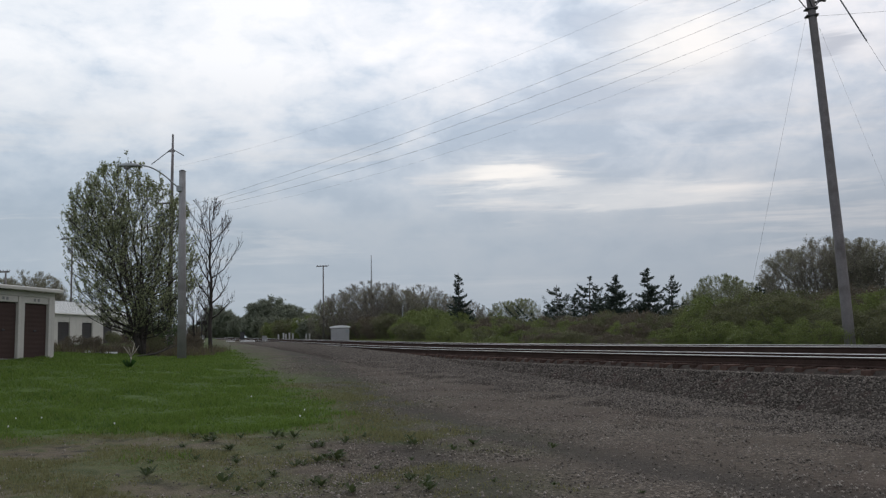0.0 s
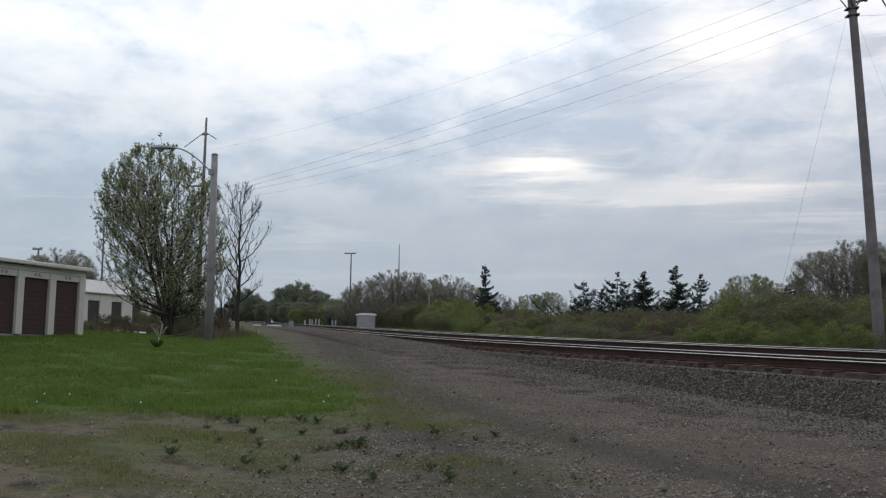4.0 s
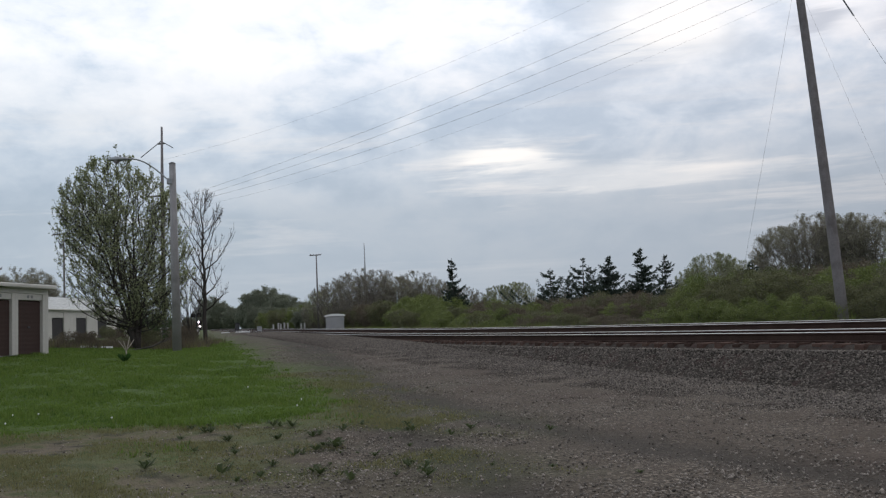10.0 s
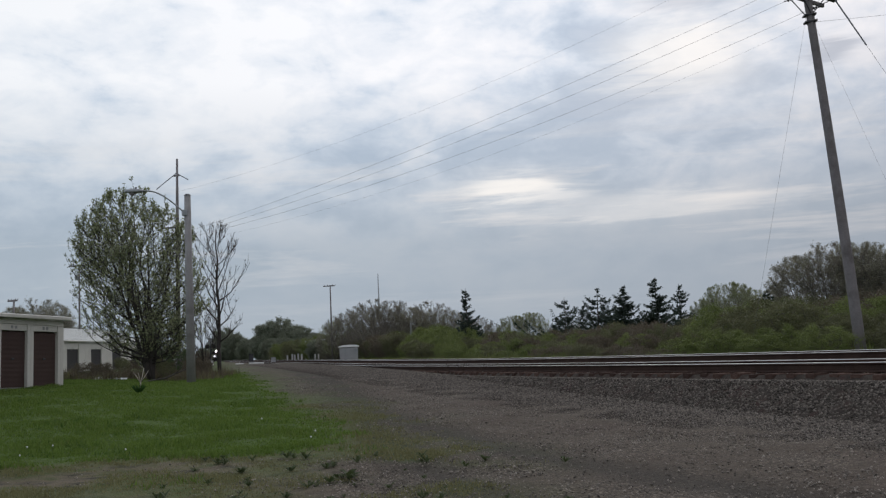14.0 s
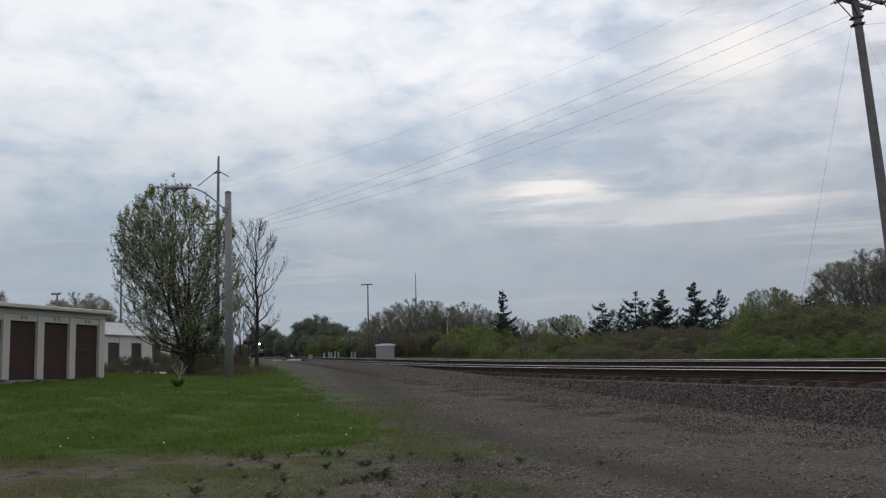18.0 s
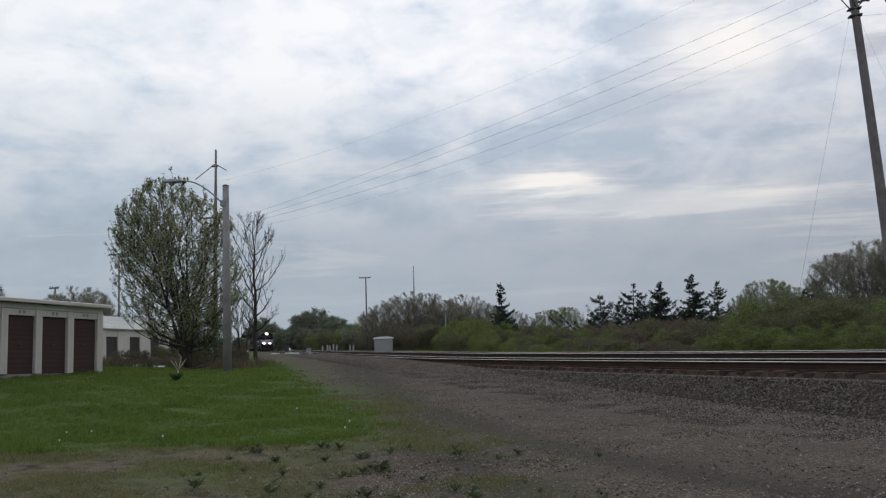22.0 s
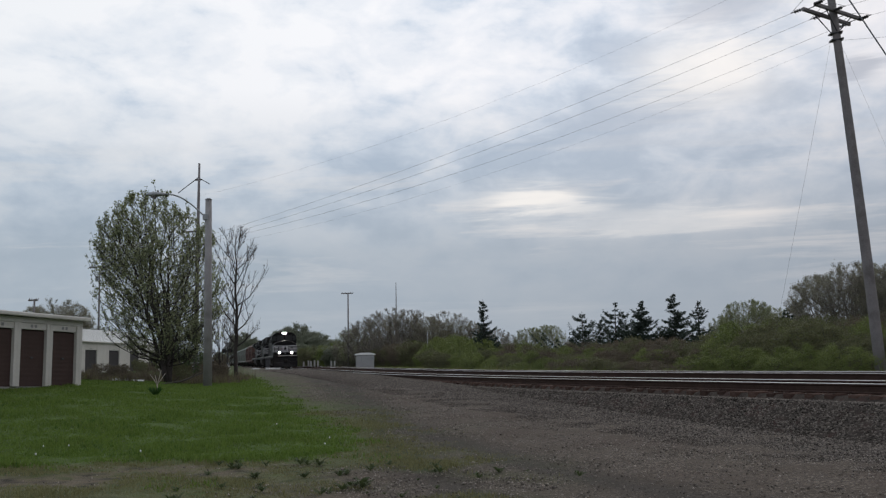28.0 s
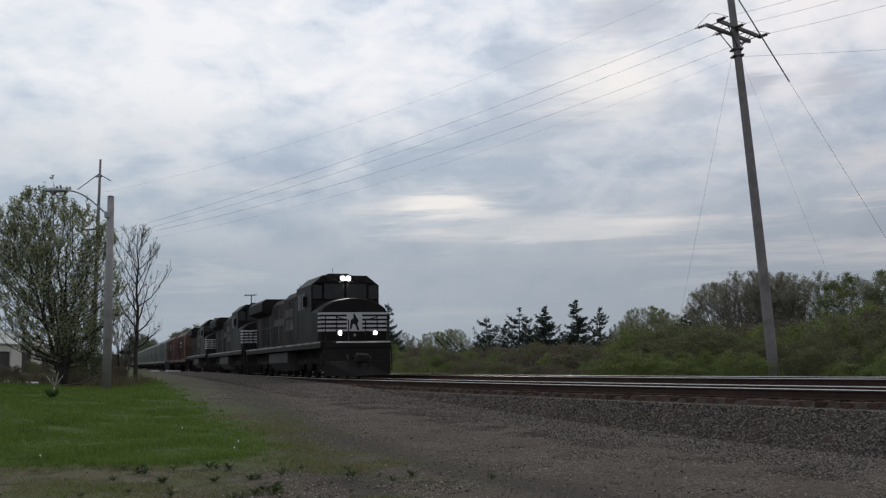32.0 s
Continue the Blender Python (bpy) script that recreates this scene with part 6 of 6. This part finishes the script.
def blades(name, seed, n, x0, x1, y0, y1, keep, low, high, width, mat, label, per=4):
    x, y, rg = scatter_places(seed, n, x0, x1, y0, y1, keep)
    x, y = np.repeat(x, per), np.repeat(y, per)
    m = len(x)
    x, y = x + rg.normal(0, 0.03, m), y + rg.normal(0, 0.03, m)
    z = ground_z(x, y) - 0.01
    h = rg.uniform(low, high, m) * (0.7 + 0.5 * wobble(x, y, 1.9, 4.0))
    h = np.maximum(h, low * 0.6)
    a = rg.uniform(0, 2 * np.pi, m)
    lean = rg.normal(0, 0.45, m) * h
    w = width * rg.uniform(0.6, 1.4, m)
    c, s = np.cos(a), np.sin(a)
    p = np.stack([np.column_stack([x - c * w, y - s * w, z]), np.column_stack([x + c * w, y + s * w, z]), np.column_stack([x - s * lean, y + c * lean, z + h])], 1)
    me = tri_mesh(name, p.reshape(-1, 3), np.arange(m * 3).reshape(-1, 3))
    me.materials.append(mat)
    tagged(new(name, me), label, "grass", kind="stuff")


OCTA = np.array([(1, 0, 0), (-1, 0, 0), (0, 1, 0), (0, -1, 0), (0, 0, 1), (0, 0, -1)], float)
OCTA_F = np.array([(0, 2, 4), (2, 1, 4), (1, 3, 4), (3, 0, 4), (2, 0, 5), (1, 2, 5), (3, 1, 5), (0, 3, 5)])


def stones(name, x, y, z, size, rg, mat, label):
    n = len(x)
    v = OCTA[None] * (size[:, None, None] * rg.uniform(0.55, 1.25, (n, 6, 1))) * (1, 1, 0.75)
    a, b = rg.uniform(0, 2 * np.pi, n), rg.normal(0, 0.5, n)
    c, s = np.cos(a)[:, None], np.sin(a)[:, None]
    v = np.stack([v[..., 0] * c - v[..., 1] * s, v[..., 0] * s + v[..., 1] * c, v[..., 2]], -1)
    c, s = np.cos(b)[:, None], np.sin(b)[:, None]
    v = np.stack([v[..., 0], v[..., 1] * c - v[..., 2] * s, v[..., 1] * s + v[..., 2] * c], -1)
    v = v + np.stack([x, y, z], -1)[:, None, :]
    f = OCTA_F[None] + (np.arange(n) * 6)[:, None, None]
    me = tri_mesh(name, v.reshape(-1, 3), f.reshape(-1, 3))
    me.materials.append(mat)
    tagged(new(name, me), label, "gravel", kind="stuff")


def lay_ground_cover():
    blades("lawn_grass", 1, 230000, -30, 0, 12, 62, lambda x, y: np.clip(grass_amount(x, y) * 2.4 - 1.25, 0, 1), 0.05, 0.12, 0.012, GRASS, "thick bright green spring grass")
    blades("lawn_tufts", 7, 60000, -30, 0, 13, 50, lambda x, y: np.clip(grass_amount(x, y) * 2 - 1.0, 0, 1) * 0.45 * smooth(0.1, 0.7, wobble(x, y, 3.7, 9.0) * 0.6 + wobble(x, y, 1.1, 3.0) * 0.5), 0.06, 0.15, 0.010, DEEP_GRASS, "darker tufts of longer grass in the lawn", 6)
    blades("lawn_patches", 8, 60000, -30, 0, 13, 50, lambda x, y: np.clip(grass_amount(x, y) * 2 - 1.0, 0, 1) * 0.6 * smooth(0.15, 0.7, wobble(x, y, 1.3, 6.0) * 0.7 + wobble(x, y, 4.1, 2.0) * 0.4), 0.05, 0.12, 0.011, PALE_GRASS, "paler yellow-green patches in the lawn", 5)
    blades("sparse_grass", 2, 150000, -13, 2.5, 6.5, 26, lambda x, y: 0.8 * smooth(0.06, 0.4, grass_amount(x, y)) * smooth(0.95, 0.5, grass_amount(x, y)), 0.02, 0.07, 0.007, DRY_GRASS, "thin dry grass in the gravel", 3)
    blades("verge_grass", 3, 26000, -30, 40, 20, 140, lambda x, y: smooth(6.6, 8.2, off_line(x, y)) * smooth(15, 11, off_line(x, y)), 0.2, 0.6, 0.03, DRY_GRASS, "rough dry grass along the far side of the railway", 5)
    blades("verge_weeds", 4, 26000, -30, 40, 20, 140, lambda x, y: smooth(7.2, 9.0, off_line(x, y)) * smooth(18, 12, off_line(x, y)), 0.2, 0.7, 0.035, GREEN_SPRING, "green weeds along the far side of the railway", 5)
    brush = lambda x, y: smooth(-10.2, -12.4, x + (y - 44) * 0.12) * smooth(43.6, 45.2, y) * smooth(58, 52, y) * smooth(-0.45, 0.3, wobble(x, y, 1.2, 2.2))
    blades("dry_brush", 5, 9000, -21, -10, 43, 58, brush, 0.25, 0.8, 0.012, BROWN_TWIGS, "tangled dry brush and old grass under the tree", 5)
    blades("green_brush", 6, 5000, -21, -10, 43, 58, brush, 0.2, 0.55, 0.012, DRY_GRASS, "rough olive grass under the tree", 5)
    x, y, rg = scatter_places(11, 190000, -7, 12, 6.5, 40, lambda x, y: (1 - smooth(0.2, 0.6, grass_amount(x, y))) * (1 - 0.93 * rut_amount(x, y)) * (1 - 0.7 * earth_amount(x, y)) * (0.35 + 0.65 * smooth(-0.5, 0.4, wobble(x, y, 0.9, 3.3))) * smooth(-2.9, -3.2, off_line(x, y)))
    stones("loose_gravel", x, y, ground_z(x, y) + 0.004, 0.006 + 0.016 * rg.random(len(x)) ** 1.8 * (1 + (rg.random(len(x)) > 0.985) * 1.2), rg, PEBBLE, "loose pale and dark gravel on the ground")
    rg = np.random.default_rng(12)
    n = 160000
    d, off = -30 + 80 * rg.random(n) ** 1.4, -1.44 - 3.5 * rg.random(n) ** 1.25
    px, py, ph = (np.interp(d, LINE[:, 0], LINE[:, k]) for k in (1, 2, 3))
    ph = np.radians(ph)
    z = np.where(off < -1.7, TIE_TOP - 0.125 + (off + 1.7) * 0.55, TIE_TOP - 0.125)
    gx, gy = px + np.cos(ph) * off, py + np.sin(ph) * off
    z = np.maximum(z, ground_z(gx, gy))
    stones("ballast_stones", gx, gy, z + 0.004, rg.uniform(0.012, 0.036, n) * smooth(-6.2, -3.2, off), rg, STONE, "coarse crushed stone on the ballast bank")
    n = 9000
    d, off = -30 + 60 * rg.random(n) ** 1.3, rg.uniform(-1.2, 5.6, n)
    px, py, ph = (np.interp(d, LINE[:, 0], LINE[:, k]) for k in (1, 2, 3))
    ph = np.radians(ph)
    stones("track_stones", px + np.cos(ph) * off, py + np.sin(ph) * off, TIE_TOP - 0.03 + FAR_RISE * smooth(1.4, 2.7, off), rg.uniform(0.02, 0.045, n), rg, STONE, "crushed stone between the rails")


lay_ground_cover()


def weed(seed, x, y, s):
    """A low rosette of broad leaves."""
    rnd = random.Random(seed)
    w = thing("weed", "low dark green broad-leaved weed in the gravel", "weed", pose(x, y, gz(x, y), 0, 0, rnd.uniform(0, 360)), "weeds in the gravel")
    for k in range(rnd.randint(9, 14)):
        a, l = k * 2.4, s * rnd.uniform(0.5, 1.0)
        b = Build()
        c, q = math.cos(a), math.sin(a)
        wd = l * rnd.uniform(0.14, 0.24)
        z1, z2 = l * rnd.uniform(0.3, 0.8), l * rnd.uniform(0.25, 0.9)
        pts = [(0, 0, 0.005), (c * l * 0.5 - q * wd, q * l * 0.5 + c * wd, z1), (c * l, q * l, z2), (c * l * 0.5 + q * wd, q * l * 0.5 - c * wd, z1), (c * l * 0.5, q * l * 0.5, z1 - wd * 0.3)]
        b.add(pts, [(0, 1, 4), (1, 2, 4), (2, 3, 4), (3, 0, 4)])
        part("leaf", b, WEED_LEAF, w)


WEED_LEAF = leafy("weed_leaves", (0.038, 0.055, 0.022), (0.07, 0.09, 0.037))
rnd_w = random.Random(8)
for k in range(70):
    x = rnd_w.gauss(-1.7, 1.4)
    weed(200 + k, x, 10.2 + rnd_w.random() * 5.0 - (x + 2) * 0.25, rnd_w.choice((0.05, 0.07, 0.1, 0.13, 0.16)))


def dandelion(seed, x, y):
    rnd = random.Random(seed)
    h = rnd.uniform(0.1, 0.2)
    d = thing("dandelion", "dandelion with a white seed head in the grass", "flower", pose(x, y, gz(x, y)), "dandelions")
    part("stalk", Build().tube((0, 0, 0), (0.02, 0, h), 0.004, n=5), GRASS, d)
    b = Build()
    for k in range(5):
        r0, r1 = (0.015 * math.sin(math.pi * max(j, 0.06) / 5) for j in (k, min(k + 1, 4.9)))
        b.tube((0.02, 0, h + 0.038 * k / 5), (0.02, 0, h + 0.038 * (k + 1) / 5), r0, r1, 8, False)
    part("seed_head", b, LITTER, d, "white fluffy head", True)


for k in range(9):
    x, y = rnd_w.uniform(-9, -1.0), 15.6 + 7 * rnd_w.random() ** 2.2
    if gz(x, y) < 9 and float(grass_amount(x, y)) > 0.6:
        dandelion(300 + k, x, y)


# ---- small things near the shed and the far crossing ----


def pale_stick():
    x, y = -9.9, 31.0
    st = thing("cut_sapling", "pale forked stick standing in the grass", "stick", pose(x, y, gz(x, y) - 0.03, 3, 4, 20) @ Matrix.Scale(0.75, 4))
    part("stem", Build().path([(0, 0, 0), (0.02, 0, 0.3), (0.0, 0.02, 0.5)], [0.035, 0.03, 0.026], 7), PLANK_PALE, st, smooth=True)
    for way in ((-0.32, 0.05, 0.88), (0.3, -0.06, 0.95), (0.12, 0.1, 1.05), (-0.12, -0.1, 0.85)):
        part("prong", Build().path([(0, 0.02, 0.45), (way[0] * 0.5, way[1] * 0.5, 0.68), way], [0.022, 0.017, 0.009], 6), PLANK_PALE, st, smooth=True)
    tf = thing("grass_tuft", "dark green tuft of long grass", "grass", pose(x + 0.05, y - 0.25, gz(x, y) - 0.03) @ Matrix.Scale(0.75, 4))
    rnd = random.Random(3)
    for k in range(60):
        a, l = rnd.uniform(0, 6.28), rnd.uniform(0.2, 0.42)
        q, w = rnd.uniform(0.05, 0.35), 0.02
        c, s = math.cos(a), math.sin(a)
        b = Build().add([(c * 0.05 - s * w, s * 0.05 + c * w, 0), (c * 0.05 + s * w, s * 0.05 - c * w, 0), (c * q * 0.6, s * q * 0.6, l * 0.8), (c * q, s * q, l)], [(0, 1, 2), (0, 2, 3)])
        part("blade", b, GREEN_DEEP, tf)


PLANK_PALE = material("bleached_wood", (0.42, 0.37, 0.32), 0.9, scale=6, vary=0.2, bump=0.2)
GREEN_DEEP = leafy("deep_green_blades", (0.02, 0.055, 0.012), (0.04, 0.09, 0.02))
pale_stick()


def board(x, y, l, w, turn, tilt, mat, label, name="board"):
    b = Build().box(-l / 2, l / 2, -w / 2, w / 2, 0, 0.04, 0.006)
    ob = part(name, b, mat)
    ob.matrix_basis = pose(x, y, gz(x, y) + 0.05, tilt, 3, turn)
    tagged(ob, label, "board", "boards by the brush")


board(-15.9, 44.6, 0.7, 0.25, 8, 24, LITTER, "white painted board lying in the grass")
board(-15.15, 44.7, 0.6, 0.2, 18, 18, LITTER, "white painted board lying in the grass")


def fallen_branch():
    x, y = -12.3, 42.0
    br = thing("fallen_branch", "bare fallen branch lying by the tree", "branch", pose(x, y, gz(x, y) + 0.03, 0, 0, 15))
    part("stem", Build().path([(-0.9, 0, 0.02), (0, 0.1, 0.14), (0.9, 0, 0.5)], [0.05, 0.04, 0.02], 6), BARK, br, smooth=True)
    for k, (a, e) in enumerate((((0, 0.1, 0.14), (0.5, 0.5, 0.4)), ((0.4, 0.06, 0.3), (0.7, -0.4, 0.6)), ((-0.4, 0.05, 0.08), (-0.1, -0.4, 0.35)))):
        part("twig", Build().tube(a, e, 0.02, 0.008, 5), BARK, br)


fallen_branch()


def crossing_signal(x, y):
    z = gz(x, y)
    cs = thing("crossing_signal", "dark level crossing signal post with crossed boards", "signal", pose(x, y, z, 0, 0, 10))
    part("mast", Build().tube((0, 0, 0), (0, 0, 3.3), 0.07, 0.06, 10), DARK_STEEL, cs, smooth=True)
    for a in (-45, 45):
        part("cross_board", Build().box(-0.6, 0.6, -0.09, -0.07, -0.1, 0.1, 0, pose(0, 0, 3.0, 0, a, 0)), BAR, cs, "pale crossed board")
    part("lamp_bar", Build().box(-0.42, 0.42, -0.12, -0.06, 2.28, 2.38, 0.01), DARK_STEEL, cs)
    for s in (-0.36, 0.36):
        part("lamp_hood", Build().tube((s, -0.08, 2.33), (s, -0.3, 2.33), 0.15, 0.17, 12), DARK, cs, "black lamp hood")
        part("backing", Build().tube((s, -0.06, 2.33), (s, -0.04, 2.33), 0.28, n=16), DARK, cs)
    part("base", Build().box(-0.3, 0.3, -0.3, 0.3, 0, 0.7, 0.04), LITTER, cs, "pale base box")


crossing_signal(-28.9, 117.0)


def cabinet(x, y, w, h, mat, label):
    c = thing("relay_cabinet", label, "cabinet", pose(x, y, gz(x, y), 0, 0, 12), "crossing cabinets")
    bd = part("body", Build().box(-w / 2, w / 2, -0.3, 0.3, 0.15, h, 0.02), mat, c)
    part("roof", Build().box(-w / 2 - 0.05, w / 2 + 0.05, -0.36, 0.36, h + 0.003, h + 0.06, 0.015), mat, c)
    part("base", Build().box(-w / 2 + 0.04, w / 2 - 0.04, -0.26, 0.26, -0.1, 0.147, 0.01), CONCRETE, c)
    part("door", Build().box(-w / 2 + 0.06, w / 2 - 0.06, -0.325, -0.303, 0.22, h - 0.08, 0.006), mat, bd)


cabinet(-24.3, 118.0, 0.5, 1.0, DARK_STEEL, "dark steel equipment cabinet beside the crossing")
cabinet(-24.6, 134.0, 0.6, 1.1, HUT, "grey equipment cabinet beside the crossing")
for x, y, l, t in ((-20.5, 102.9, 1.2, -72), (-21.3, 104.6, 0.9, -84), (-23.4, 107.5, 0.8, -60)):
    pn = part("concrete_slab", Build().box(-0.3, 0.3, -l / 2, l / 2, -0.3, 0.05, 0.02), BAR_PALE)
    pn.matrix_basis = pose(x, y, gz(x, y) + 0.03, 0, 4, t)
    tagged(pn, "pale worn concrete slab lying beside the rail", "slab", "slabs at the crossing")


def marker_post(x, y, h):
    p = thing("marker_post", "short white post beyond the railway", "post", pose(x, y, gz(x, y)), "white posts")
    h += 0.5
    part("shaft", Build().box(-0.11, 0.11, -0.11, 0.11, -0.1, h, 0.02), BAR_PALE, p)
    part("cap", Build().box(-0.13, 0.13, -0.13, 0.13, h + 0.002, h + 0.06, 0.015), BAR_PALE, p)


for x, y, h in ((-25.5, 150.5, 0.8), (-24.8, 150.8, 0.95), (-24.4, 150.6, 0.85), (-23.9, 150.9, 1.0), (-23.4, 151, 0.9), (-21.4, 151.3, 0.8), (-20.9, 151.4, 0.8)):
    marker_post(x, y, h)


def small_house(x, y):
    h = thing("house", "small distant house with a pale roof among trees", "house", pose(x, y, gz(x, y), 0, 0, 5))
    w = part("wall", Build().box(-3.5, 3.5, -3, 3, 0, 3.1), HUT, h)
    part("roof", Build().prism([(-3.3, 3.0), (0, 4.3), (3.3, 3.0), (3.3, 3.15), (0, 4.5), (-3.3, 3.15)], "x", -3.8, 3.8), ROOF_METAL, h, "pale roof")
    for s in (-1.8, 0.2, 2.0):
        part("window", Build().box(s - 0.4, s + 0.4, -3.03, -2.997, 1.1, 2.2), GLASS, w)


small_house(-27.6, 206.0)


def white_fence(x, y, turn):
    """Short run of white boards between posts."""
    z = gz(x, y)
    fn = thing("board_fence", "short white board fence beyond the brush", "fence", pose(x, y, z, 0, 0, turn))
    for k in range(4):
        part("post", Build().box(-1.65 + k * 1.1 - 0.06, -1.65 + k * 1.1 + 0.06, -0.05, 0.05, -0.1, 1.2, 0.01), LITTER, fn)
    for zb in (0.55, 0.98):
        part("board", Build().box(-1.75, 1.75, -0.085, -0.053, zb, zb + 0.22, 0.008), LITTER, fn)


white_fence(-36.2, 124.9, 16)

motions()
